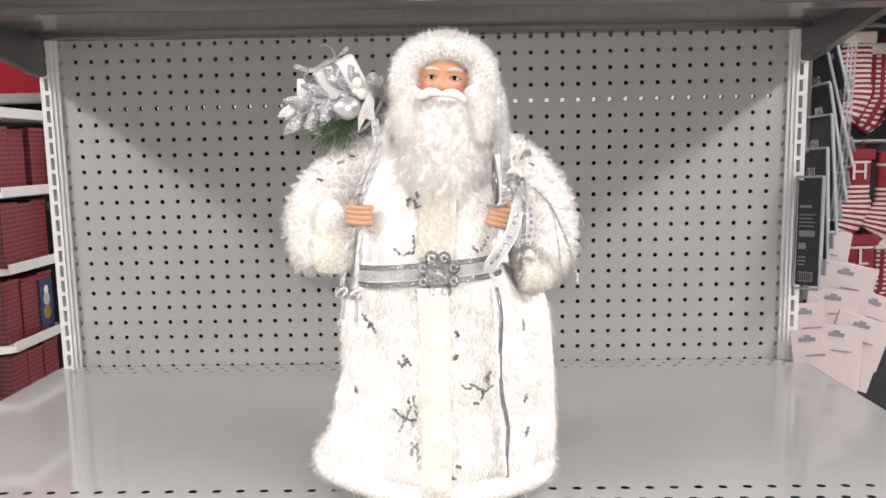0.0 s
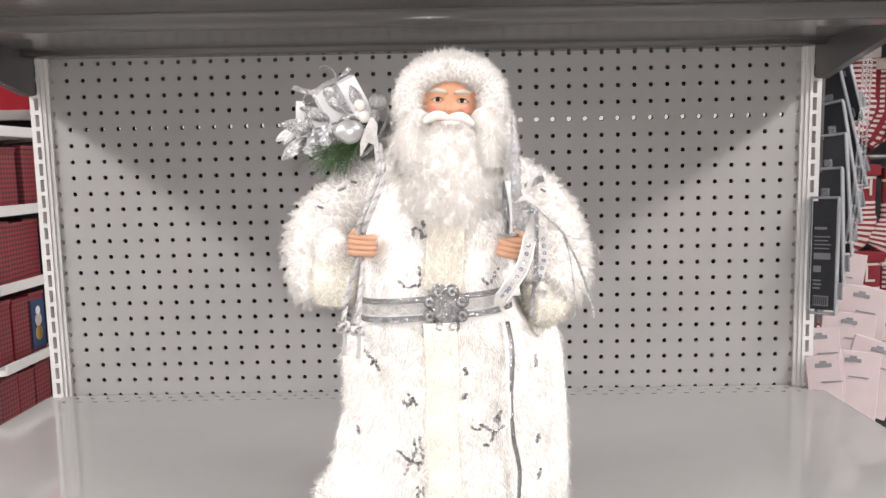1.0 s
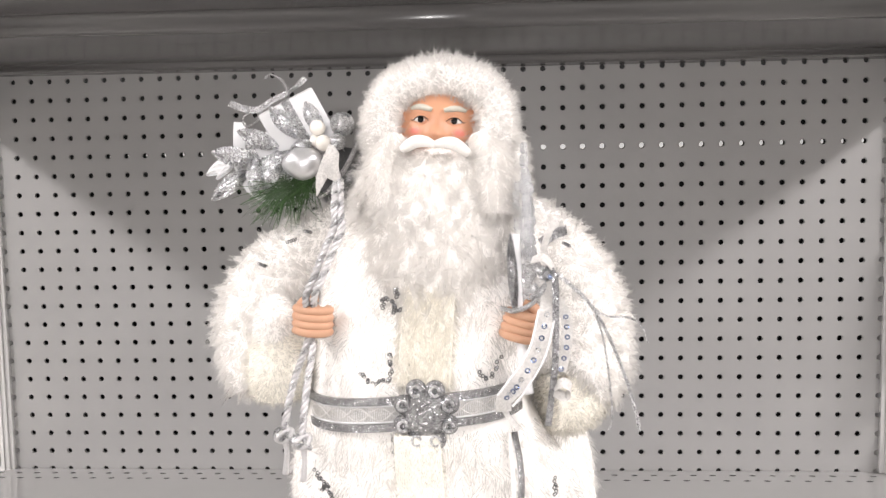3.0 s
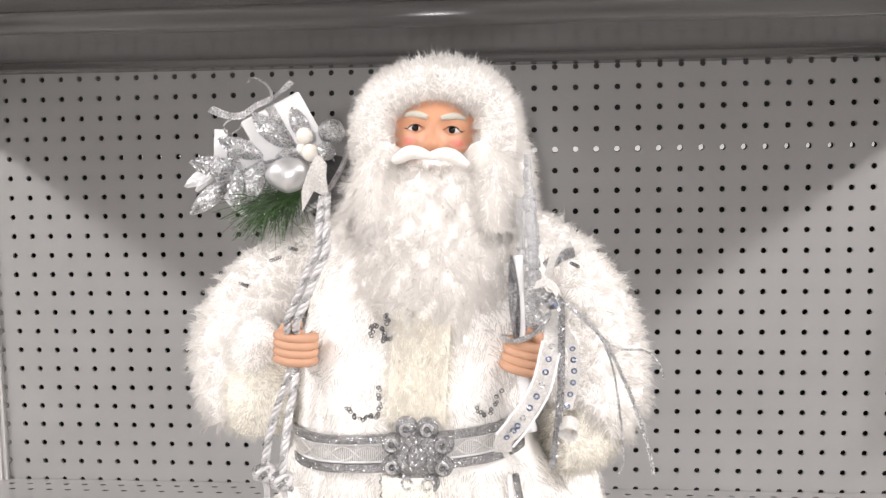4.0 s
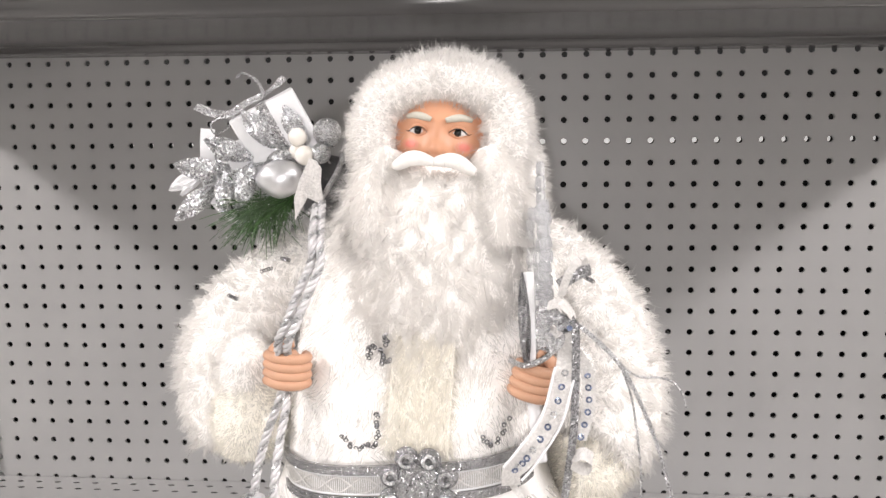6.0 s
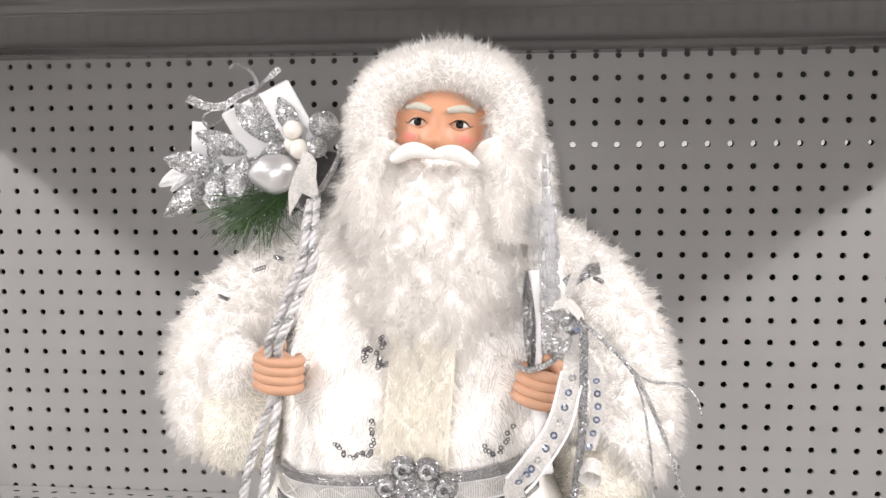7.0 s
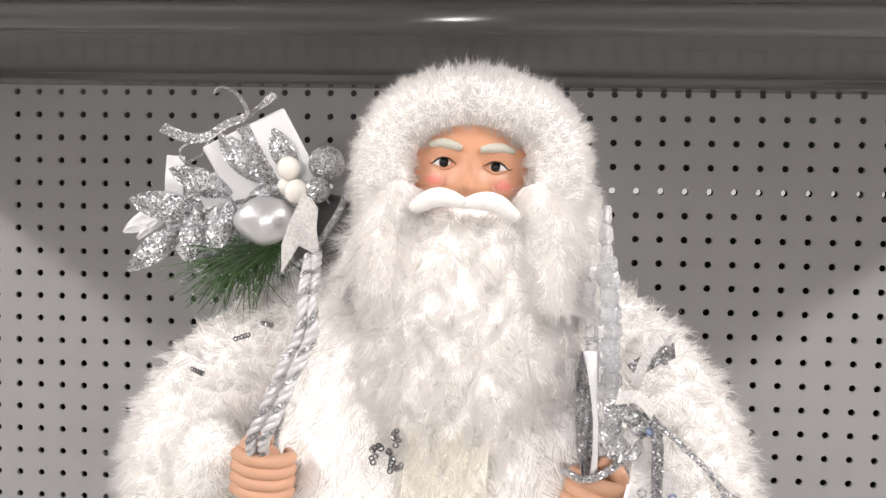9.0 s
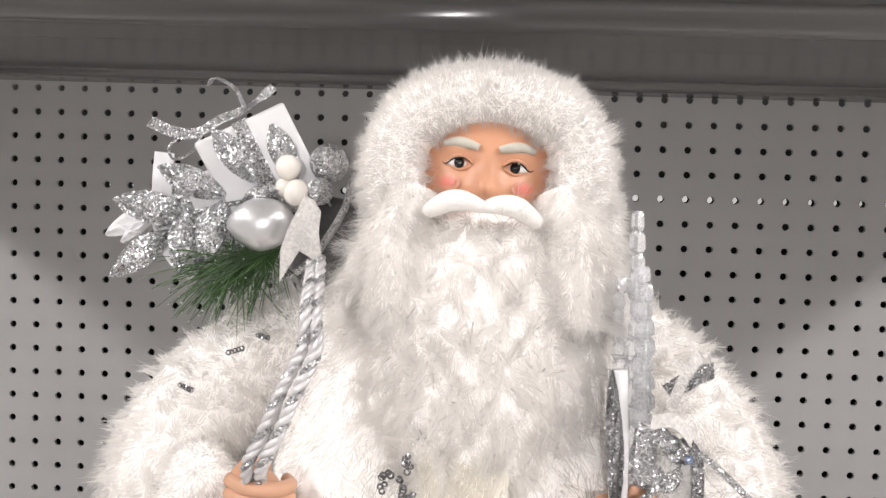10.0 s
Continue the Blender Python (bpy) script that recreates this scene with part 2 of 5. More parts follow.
def strip(pts, width, across, thick=0.0006, bm=None, n=None, normal=(0, -1, 0)):
    """A ribbon with thickness along a smooth curve; across: the way of its width."""
    bm = bm or bmesh.new()
    n = n or 6 * len(pts)
    line = spline(pts, n)
    a = Vector(across).normalized() * width / 2
    rows = []
    for k, c in enumerate(line):
        d = (line[min(k + 1, n - 1)] - line[max(k - 1, 0)]).normalized()
        w = (a - d * a.dot(d))
        w = w.normalized() * width / 2 if w.length > 1e-6 else a
        nn = d.cross(w).normalized() * thick / 2
        rows.append([bm.verts.new(c + w + nn), bm.verts.new(c - w + nn), bm.verts.new(c - w - nn), bm.verts.new(c + w - nn)])
    for p, q in zip(rows, rows[1:]):
        for j in range(4):
            bm.faces.new((p[j], p[(j + 1) % 4], q[(j + 1) % 4], q[j]))
    bm.faces.new(rows[0][::-1])
    bm.faces.new(rows[-1])
    return bm


def leaf_shape(base, tip, width, bulge=0.003, bm=None):
    """A pointed leaf with a raised midrib and thickness."""
    bm = bm or bmesh.new()
    base, tip = Vector(base), Vector(tip)
    d = tip - base
    side = d.cross(Vector((0, -1, 0))).normalized()
    up = side.cross(d).normalized()
    if up.y > 0:
        up = -up
    front, back, n = [], [], 9
    for k in range(n):
        t = k / (n - 1)
        w = width / 2 * math.sin(math.pi * min(1, t * 0.97 + 0.02)) ** 0.75 + 0.0003
        c = base + d * t + up * bulge * math.sin(math.pi * t)
        row = []
        for s in (-1, -0.5, 0, 0.5, 1):
            ruffle = 0.0009 * math.sin(9 * t + 5 * s)
            row.append((c + side * w * s - up * (abs(s) * bulge * 0.9) + up * ruffle))
        front.append([bm.verts.new(p + up * 0.0008) for p in row])
        back.append([bm.verts.new(p - up * 0.0008) for p in row])
    for k in range(n - 1):
        for j in range(4):
            bm.faces.new((front[k][j], front[k][j + 1], front[k + 1][j + 1], front[k + 1][j]))
            bm.faces.new((back[k][j + 1], back[k][j], back[k + 1][j], back[k + 1][j + 1]))
        for j in (0, 4):
            bm.faces.new((front[k][j], back[k][j], back[k + 1][j], front[k + 1][j]))
    return bm


def perforated(x0, z_rows, cols, pitch, radius, y, depth, seg=10):
    """A plate in the x-z plane, one round hole in each cell, with the holes' walls."""
    verts, faces = [], []
    h = pitch / 2
    for zc in z_rows:
        for c in range(cols):
            xc = x0 + c * pitch
            b = len(verts)
            for k in range(8):
                a = math.pi / 4 * k
                sx, sz = round(math.cos(a) * 1.5), round(math.sin(a) * 1.5)
                verts.append((xc + max(-1, min(1, sx)) * h, y, zc + max(-1, min(1, sz)) * h))
            for k in range(8):
                a = math.pi / 4 * k
                verts.append((xc + radius * math.cos(a), y, zc + radius * math.sin(a)))
            for k in range(8):
                a = math.pi / 4 * k
                verts.append((xc + radius * math.cos(a), y + depth, zc + radius * math.sin(a)))
            for k in range(8):
                n = (k + 1) % 8
                faces.append((b + k, b + n, b + 8 + n, b + 8 + k))
                faces.append((b + 8 + k, b + 8 + n, b + 16 + n, b + 16 + k))
    return verts, faces


def raw_mesh(name, verts, faces, mats, parent=None):
    me = bpy.data.meshes.new(name)
    me.from_pydata(verts, [], faces)
    bm = bmesh.new()
    bm.from_mesh(me)
    bmesh.ops.remove_doubles(bm, verts=bm.verts, dist=1e-5)
    bm.to_mesh(me)
    bm.free()
    for m in mats if isinstance(mats, (list, tuple)) else [mats]:
        me.materials.append(m)
    ob = new(name, me)
    ob.parent = parent
    return ob


# ---- the store round the display ----
WX, WY0, WY1 = 5.0, -9.0, 6.0
tagged(link_bm("floor", box(-WX, WX, WY0, WY1, -0.1, 0), FLOORM), "pale polished vinyl store floor", "floor", kind="structure")
tagged(link_bm("ceiling", box(-WX, WX, WY0, WY1, CEILING_Z, CEILING_Z + 0.1), CEILM), "off-white tiled store ceiling", "ceiling", kind="structure")
for nm, b in (("wall_north", (-WX, WX, WY1, WY1 + 0.1)), ("wall_south", (-WX, WX, WY0 - 0.1, WY0)),
              ("wall_west", (-WX - 0.1, -WX, WY0, WY1)), ("wall_east", (WX, WX + 0.1, WY0, WY1))):
    tagged(link_bm(nm, box(*b, 0, CEILING_Z), WALLM), "plain off-white store wall", "wall", kind="structure")
for lx, ly, _ in LAMPS:
    lamp = thing("ceiling_light", "long white fluorescent ceiling light fixture", "ceiling light", "ceiling lights")
    lamp.location = (lx, ly, CEILING_Z)
    part("housing", box(-0.28, 0.28, -0.8, 0.8, -0.05, 0), WALLM, lamp)
    part("diffuser", box(-0.25, 0.25, -0.75, 0.75, -0.062, -0.05), TUBE, lamp)

# ---- the display bay ----
PITCH, PANEL_Y, SHELF_Z = 0.0254, 1.22, 1.0
bay = thing("display_shelving", "grey metal store shelving bay with perforated back panel", "shelving")
rows_z = [SHELF_Z + PITCH * (20 - r) for r in range(-2, 22)]
v, f = perforated(-23 * PITCH, rows_z, 47, PITCH, 0.0038, PANEL_Y, 0.003)
raw_mesh("back_panel", v, f, PANEL, bay)
# black sheet added as the unlit depth behind the panel's holes
part("void_sheet", box(-0.62, 0.62, 1.27, 1.28, 0.1, 1.62), DARK, bay)
zb = SHELF_Z + PITCH * 17
# second punched row, in the same shade black, crops the glow behind it
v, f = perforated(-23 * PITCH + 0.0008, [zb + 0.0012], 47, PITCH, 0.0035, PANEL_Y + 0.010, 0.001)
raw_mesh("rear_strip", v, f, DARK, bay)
# added glowing strip, in place of aisle light seen through the holes
glow_strip = part("glow_strip", box(-0.6, 0.6, PANEL_Y + 0.014, PANEL_Y + 0.018, zb - 0.008, zb + 0.010), GLOW, bay, "added glowing strip standing in for light through a row of holes")

for s in (-1, 1):
    # slotted upright with a raised corner channel beside it
    bm = bmesh.new()
    box(*sorted((s * 0.5855, s * 0.591)), PANEL_Y - 0.005, PANEL_Y + 0.01, 0.1, 1.62, 0.001, bm)
    box(*sorted((s * 0.591, s * 0.597)), PANEL_Y - 0.008, PANEL_Y + 0.01, 0.1, 1.62, 0.001, bm)
    part("edge_channel", bm, UPRIGHT, bay, smooth=False)
    bm = bmesh.new()
    xa, xb, xc, xd = s * 0.597, s * 0.6015, s * 0.6075, s * 0.6145
    box(*sorted((xa, xb)), PANEL_Y - 0.010, PANEL_Y + 0.03, 0.1, 1.62, 0, bm)
    box(*sorted((xc, xd)), PANEL_Y - 0.010, PANEL_Y + 0.03, 0.1, 1.62, 0, bm)
    for k in range(60):
        z = 0.11 + k * PITCH
        box(*sorted((xb, xc)), PANEL_Y - 0.010, PANEL_Y + 0.005, z, z + 0.0065, 0, bm)
    part("upright", bm, UPRIGHT, bay)
    # black filler gives the upright's slots their shade
    part("slot_void", box(*sorted((xb, xc)), PANEL_Y + 0.012, PANEL_Y + 0.03, 0.1, 1.62), DARK, bay)

# lower shelf: a plate with two perforated rows near its front and two near its back
FRONT_Y = 0.655


def shelf_plate(name, z, front):
    """A horizontal plate cut by small slots along the front and back."""
    bm = bmesh.new()
    ys = [front, 0.7045, 0.7115, 0.7305, 0.7375, 1.183, 1.187, 1.201, 1.205, PANEL_Y - 0.001]
    slots = {1: 0.0, 3: 0.5, 5: 0.5, 7: 0.0}
    for k in range(len(ys) - 1):
        if k not in slots:
            q = [bm.verts.new(p) for p in ((-0.621, ys[k], z), (0.621, ys[k], z), (0.621, ys[k + 1], z), (-0.621, ys[k + 1], z))]
            bm.faces.new(q)
            continue
        x = -0.621
        c = -0.5969 + slots[k] * PITCH
        while c < 0.61:
            for a, b in ((x, c - 0.0048),):
                bm.faces.new([bm.verts.new(p) for p in ((a, ys[k], z), (b, ys[k], z), (b, ys[k + 1], z), (a, ys[k + 1], z))])
            w = [(c - 0.0048, ys[k]), (c + 0.0048, ys[k]), (c + 0.0048, ys[k + 1]), (c - 0.0048, ys[k + 1])]
            r = 0.0018
            ring = []
            for (cx, cy), (ux, uy) in zip(w, ((1, 1), (-1, 1), (-1, -1), (1, -1))):
                ring.append((cx, cy))
            # rounded slot: corner fillets filled with small triangles
            for (cx, cy), (ux, uy) in zip(w, ((1, 1), (-1, 1), (-1, -1), (1, -1))):
                bm.faces.new([bm.verts.new(p) for p in ((cx, cy, z), (cx + ux * 0.0032, cy, z), (cx + ux * 0.0011, cy + uy * 0.0011, z), (cx, cy + uy * 0.0028 * (ys[k + 1] - ys[k]) / 0.007, z))])
            x = c + 0.0048
            c += PITCH
        bm.faces.new([bm.verts.new(p) for p in ((x, ys[k], z), (0.621, ys[k], z), (0.621, ys[k + 1], z), (x, ys[k + 1], z))])
    me = bpy.data.meshes.new(name)
    bm.to_mesh(me)
    bm.free()
    me.materials.append(SHELF)
    ob = new(name, me)
    ob.parent = bay
    return ob


shelf_plate("shelf_top", SHELF_Z, FRONT_Y)
bm = bmesh.new()
box(-0.621, 0.621, FRONT_Y - 0.004, FRONT_Y, SHELF_Z - 0.035, SHELF_Z, 0.001, bm)
box(-0.6225, -0.621, FRONT_Y, PANEL_Y - 0.012, SHELF_Z - 0.03, SHELF_Z + 0.0004, 0, bm)
box(0.621, 0.6225, FRONT_Y, PANEL_Y - 0.012, SHELF_Z - 0.03, SHELF_Z + 0.0004, 0, bm)
part("shelf_skirt", bm, SHELF, bay)
# black sheet added below the plate so its slots look unlit
part("shelf_slot_void", box(-0.62, 0.62, FRONT_Y + 0.002, PANEL_Y - 0.002, SHELF_Z - 0.012, SHELF_Z - 0.010), DARK, bay)

# upper shelf seen from below: perforated rear strip, a shallow pan and a folded front box
UZ = 1.5345
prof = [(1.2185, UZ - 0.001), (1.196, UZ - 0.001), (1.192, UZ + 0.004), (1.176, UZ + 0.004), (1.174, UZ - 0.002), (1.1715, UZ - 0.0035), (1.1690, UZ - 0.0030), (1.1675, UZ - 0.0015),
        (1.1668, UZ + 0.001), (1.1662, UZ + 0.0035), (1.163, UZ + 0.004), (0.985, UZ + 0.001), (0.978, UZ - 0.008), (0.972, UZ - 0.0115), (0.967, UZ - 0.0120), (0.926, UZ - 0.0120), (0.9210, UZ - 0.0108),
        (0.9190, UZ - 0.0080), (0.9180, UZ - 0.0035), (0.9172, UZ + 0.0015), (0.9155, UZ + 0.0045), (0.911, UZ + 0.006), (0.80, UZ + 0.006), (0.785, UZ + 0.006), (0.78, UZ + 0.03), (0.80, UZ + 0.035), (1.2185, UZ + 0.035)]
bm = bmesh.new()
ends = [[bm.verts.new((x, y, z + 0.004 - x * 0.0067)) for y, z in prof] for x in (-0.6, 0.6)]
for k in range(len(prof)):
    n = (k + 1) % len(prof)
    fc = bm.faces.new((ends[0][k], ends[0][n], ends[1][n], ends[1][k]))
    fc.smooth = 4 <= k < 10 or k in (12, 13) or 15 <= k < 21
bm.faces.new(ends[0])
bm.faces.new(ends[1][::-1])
part("upper_shelf", bm, UNDER, bay, "grey enamelled upper shelf seen from below, its shade put into the colour")
bm = bmesh.new()
for k in range(46):
    x = -0.5715 + k * PITCH
    box(x - 0.0055, x + 0.0055, 1.179, 1.187, UZ + 0.0070 - x * 0.0067, UZ + 0.0078 - x * 0.0067, 0, bm)
part("punched_row", bm, PANEL, bay)
for s in (-1, 1):
    bm = bmesh.new()
    pts = [(1.212, UZ - 0.048), (1.195, UZ - 0.0515), (0.95, UZ - 0.006), (0.79, UZ + 0.01), (0.79, UZ + 0.03), (1.212, UZ + 0.034)]
    sides = [[bm.verts.new((x, y, z)) for y, z in pts] for x in (s * 0.603, s * 0.6165)]
    for k in range(len(pts)):
        n = (k + 1) % len(pts)
        bm.faces.new((sides[0][k], sides[0][n], sides[1][n], sides[1][k]))
    bm.faces.new(sides[0])
    bm.faces.new(sides[1][::-1])
    # bracket takes the same shade-darkened grey
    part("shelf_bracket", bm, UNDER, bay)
part("base_deck", box(-0.62, 0.62, 0.64, 1.27, 0.0, 0.12), UPRIGHT, bay)
for s in (-1, 1):
    part("rear_post", box(*sorted((s * 0.597, s * 0.614)), PANEL_Y + 0.03, PANEL_Y + 0.05, 0, 1.62), UPRIGHT, bay)


# ---- the figure ----
# robe: height, middle x, middle y, half width, half depth
ROBE = [(1.004, 0.028, 0.785, 0.106, 0.086), (1.018, 0.028, 0.785, 0.121, 0.098), (1.035, 0.029, 0.785, 0.123, 0.101), (1.075, 0.034, 0.785, 0.114, 0.099),
        (1.12, 0.038, 0.785, 0.106, 0.097), (1.178, 0.036, 0.785, 0.103, 0.095), (1.215, 0.031, 0.783, 0.087, 0.093), (1.24, 0.028, 0.783, 0.077, 0.090),
        (1.27, 0.032, 0.785, 0.080, 0.084), (1.31, 0.040, 0.790, 0.083, 0.078), (1.35, 0.040, 0.795, 0.078, 0.068), (1.375, 0.042, 0.80, 0.058, 0.052)]
BEARD = [(1.262, 0.038, 0.748, 0.016, 0.030), (1.28, 0.040, 0.748, 0.036, 0.036), (1.30, 0.042, 0.749, 0.050, 0.042), (1.33, 0.042, 0.753, 0.059, 0.047),
         (1.36, 0.042, 0.757, 0.061, 0.047), (1.385, 0.043, 0.76, 0.057, 0.042), (1.402, 0.045, 0.765, 0.050, 0.036), (1.408, 0.045, 0.768, 0.035, 0.028)]
HOOD = [(1.35, 0.043, 0.80, 0.055, 0.05), (1.375, 0.044, 0.80, 0.058, 0.056), (1.41, 0.046, 0.80, 0.056, 0.052), (1.44, 0.046, 0.80, 0.053, 0.050),
        (1.459, 0.046, 0.80, 0.043, 0.042), (1.471, 0.045, 0.80, 0.028, 0.028), (1.477, 0.045, 0.80, 0.008, 0.008)]


def section(sections, z):
    for a, b in zip(sections, sections[1:]):
        if a[0] <= z <= b[0]:
            t = (z - a[0]) / (b[0] - a[0])
            return [p + (q - p) * t for p, q in zip(a, b)]
    return list(sections[0] if z < sections[0][0] else sections[-1])


def squareness(sections, z):
    """The robe is round at its hem and flat-fronted from the waist up."""
    if sections is not ROBE:
        return 2.0
    return 2.0 + 1.1 * max(0.0, min(1.0, (z - 1.08) / 0.11))


def front(sections, x, z, off=0.0):
    """A point on the front of a lofted form, off metres before it."""
    _, cx, cy, rx, ry = section(sections, z)
    u = max(-0.98, min(0.98, (x - cx) / rx))
    e = squareness(sections, z)
    return Vector((x, cy - ry * (1 - abs(u) ** e) ** (1 / e) - off, z))


def loft(sections, seg=48, rows=40, folds=0.0):
    bm = bmesh.new()
    zs = np.linspace(sections[0][0], sections[-1][0], rows)
    rings = []
    for z in zs:
        _, cx, cy, rx, ry = section(sections, z)
        e = 2 / squareness(sections, z)
        ring = []
        for k in range(seg):
            a = 2 * math.pi * k / seg
            ca, sa = math.copysign(abs(math.cos(a)) ** e, math.cos(a)), math.copysign(abs(math.sin(a)) ** e, math.sin(a))
            wob = 1 + 0.025 * noise.noise((math.cos(a) * 6, math.sin(a) * 6, z * 70)) + 0.035 * noise.noise((math.cos(a) * 2.5, math.sin(a) * 2.5, z * 30)) + folds * math.sin(9 * a + 20 * z)
            ring.append(bm.verts.new((cx + rx * wob * ca, cy + ry * wob * sa, z)))
        rings.append(ring)
    for a, b in zip(rings, rings[1:]):
        for k in range(seg):
            bm.faces.new((a[k], a[(k + 1) % seg], b[(k + 1) % seg], b[k]))
    bm.faces.new(rings[0][::-1])
    bm.faces.new(rings[-1])
    return bm


class Figure:
    """Gathers shapes and fur strands of the figure into one mesh."""

    def __init__(self):
        self.v, self.n, self.loops, self.sizes, self.mat, self.smooth, self.count = [], [], [], [], [], [], 0

    def add(self, bm, mat, smooth=True):
        bmesh.ops.recalc_face_normals(bm, faces=bm.faces)
        bm.verts.index_update()
        co = np.array([v.co for v in bm.verts])
        self.v.append(co)
        bm.normal_update()
        self.n.append(np.array([v.normal for v in bm.verts]))
        for f in bm.faces:
            self.loops.extend([v.index + self.count for v in f.verts])
            self.sizes.append(len(f.verts))
            self.mat.append(mat)
            self.smooth.append(smooth)
        self.count += len(co)
        return bm

    def strands(self, base, way, length, width, mat, curl=0.0, skin=None):
        """Tapered blades of two joints each, from arrays of feet, ways and lengths."""
        n = len(base)
        side = np.cross(way, skin + np.random.normal(size=(n, 3)) * 0.35)
        side /= np.linalg.norm(side, axis=1, keepdims=True) + 1e-9
        bend = np.random.normal(size=(n, 3)) * curl
        bend[:, 2] -= 0.25
        mid = base + way * (length * 0.55)[:, None]
        tip = base + way * length[:, None] + bend * (length * 0.35)[:, None]
        w = width[:, None]
        pts = np.stack([base - side * w, base + side * w, mid - side * w * 0.7, mid + side * w * 0.7, tip], 1).reshape(-1, 3)
        k = np.arange(n)[:, None] * 5 + self.count
        quad = (k + np.array([0, 1, 3, 2])).ravel()
        tri = (k + np.array([2, 3, 4])).ravel()
        self.v.append(pts)
        nap = skin * 0.9 + np.cross(side, way) * 0.35 + np.random.normal(size=(n, 3)) * 0.22
        nap /= np.linalg.norm(nap, axis=1, keepdims=True) + 1e-9
        self.n.append(np.repeat(nap, 5, axis=0))
        self.loops.extend(quad.tolist())
        self.sizes.extend([4] * n)
        self.loops.extend(tri.tolist())
        self.sizes.extend([3] * n)
        self.mat.extend([mat] * (2 * n))
        self.smooth.extend([True] * (2 * n))
        self.count += 5 * n

    def fur(self, bm, n, length, mat, down=0.6, out=1.0, clump=0.008, width=0.00035, curl=0.5, keep=None, loose=0.25, clumped=0.5):
        """Strands over a shape's skin, gathered into tufts."""
        bmesh.ops.recalc_face_normals(bm, faces=bm.faces)
        tris = bm.calc_loop_triangles()
        a, b, c = (np.array([[*t[i].vert.co] for t in tris]) for i in range(3))
        nr = np.array([[*t[0].face.normal] for t in tris])
        area = np.linalg.norm(np.cross(b - a, c - a), axis=1)
        pick = np.random.choice(len(tris), n, p=area / area.sum())
        r1, r2 = np.sqrt(np.random.rand(n, 1)), np.random.rand(n, 1)
        p = a[pick] * (1 - r1) + b[pick] * r1 * (1 - r2) + c[pick] * r1 * r2
        nn = nr[pick]
        if keep is not None:
            ok = keep(p, nn)
            p, nn = p[ok], nn[ok]
        m = max(8, int(area.sum() / clump ** 2))
        centre = p[np.random.choice(len(p), min(m, len(p)), replace=False)]
        near = np.empty(len(p), int)
        for s in range(0, len(p), 4000):
            d = ((p[s:s + 4000, None] - centre[None]) ** 2).sum(-1)
            near[s:s + 4000] = d.argmin(1)
        lean = np.random.normal(size=(len(centre), 3)) * loose
        way = nn * out + np.array([0, 0, -down]) + lean[near] + (centre[near] - p) * clumped / clump + np.random.normal(size=p.shape) * 0.12
        way /= np.linalg.norm(way, axis=1, keepdims=True)
        size = length * (0.6 + 0.8 * np.random.rand(len(centre)))[near] * (0.65 + 0.5 * np.random.rand(len(p)))
        self.strands(p, way, size, width * (0.7 + 0.6 * np.random.rand(len(p))), mat, curl, nn)

    def finish(self, name, mats):
        me = bpy.data.meshes.new(name)
        co = np.concatenate(self.v)
        me.vertices.add(len(co))
        me.vertices.foreach_set("co", co.ravel().astype(np.float32))
        me.loops.add(len(self.loops))
        me.loops.foreach_set("vertex_index", np.array(self.loops, np.int32))
        me.polygons.add(len(self.sizes))
        sizes = np.array(self.sizes, np.int32)
        me.polygons.foreach_set("loop_start", np.concatenate([[0], np.cumsum(sizes)[:-1]]).astype(np.int32))
        me.polygons.foreach_set("material_index", np.array(self.mat, np.int32))
        me.polygons.foreach_set("use_smooth", np.array(self.smooth, bool))
        for m in mats:
            me.materials.append(m)
        me.update(calc_edges=True)
        me.normals_split_custom_set_from_vertices(np.concatenate(self.n).astype(np.float32))
        return new(name, me)


F_LIN, F_FUR, F_CREAM, F_SKIN, F_CHEEK, F_BROW, F_WHITE, F_DARK, F_GLIT, F_SEQ, F_BLUSH, F_FIST, F_FELT, F_CREAMB = range(14)
fig = Figure()

robe = loft(ROBE, 72, 70, 0.017)
fig.add(robe, F_LIN)
fig.fur(robe, 60000, 0.0082, F_FUR, down=1.2, out=0.75, clump=0.013, clumped=0.8, keep=lambda p, n: (p[:, 1] < 0.84) & (abs(p[:, 2] - 1.236) > 0.012), width=0.00034, loose=0.5)
hem = tube([(0.028 + 0.121 * math.cos(a), 0.785 + 0.099 * math.sin(a), 1.014 + 0.010 * max(0, -math.cos(a)) + 0.002 * math.sin(5 * a)) for a in [2 * math.pi * k / 24 for k in range(25)]], 0.0125, 10, n=72)
fig.add(hem, F_LIN)
fig.fur(hem, 18000, 0.0078, F_FUR, down=0.35, clump=0.008, width=0.00025, keep=lambda p, n: (p[:, 1] < 0.85) & (p[:, 2] > 1.004))

# outer coat panel on one side of the robe, edged in silver
coat_pts = [(1.225, 0.118), (1.19, 0.128), (1.14, 0.133), (1.09, 0.134), (1.04, 0.132), (1.018, 0.126)]
coat = tube([(x - 0.004, 0.772, z) for z, x in coat_pts], [0.020, 0.027, 0.028, 0.029, 0.032, 0.026], 16, n=24)
fig.add(coat, F_LIN)
fig.fur(coat, 8000, 0.008, F_FUR, down=1.2, out=0.7, clump=0.011)
edge = [front(ROBE, x, z, 0.009) for x, z in ((0.094, 1.222), (0.096, 1.195), (0.098, 1.15), (0.098, 1.115), (0.102, 1.08), (0.104, 1.045), (0.105, 1.012))]
fig.add(strip([p + Vector((0.0022 * math.sin(k * 2.1), 0, 0)) for k, p in enumerate(edge)], 0.0042, (1, 0.6, 0), 0.0008, n=40), F_GLIT)
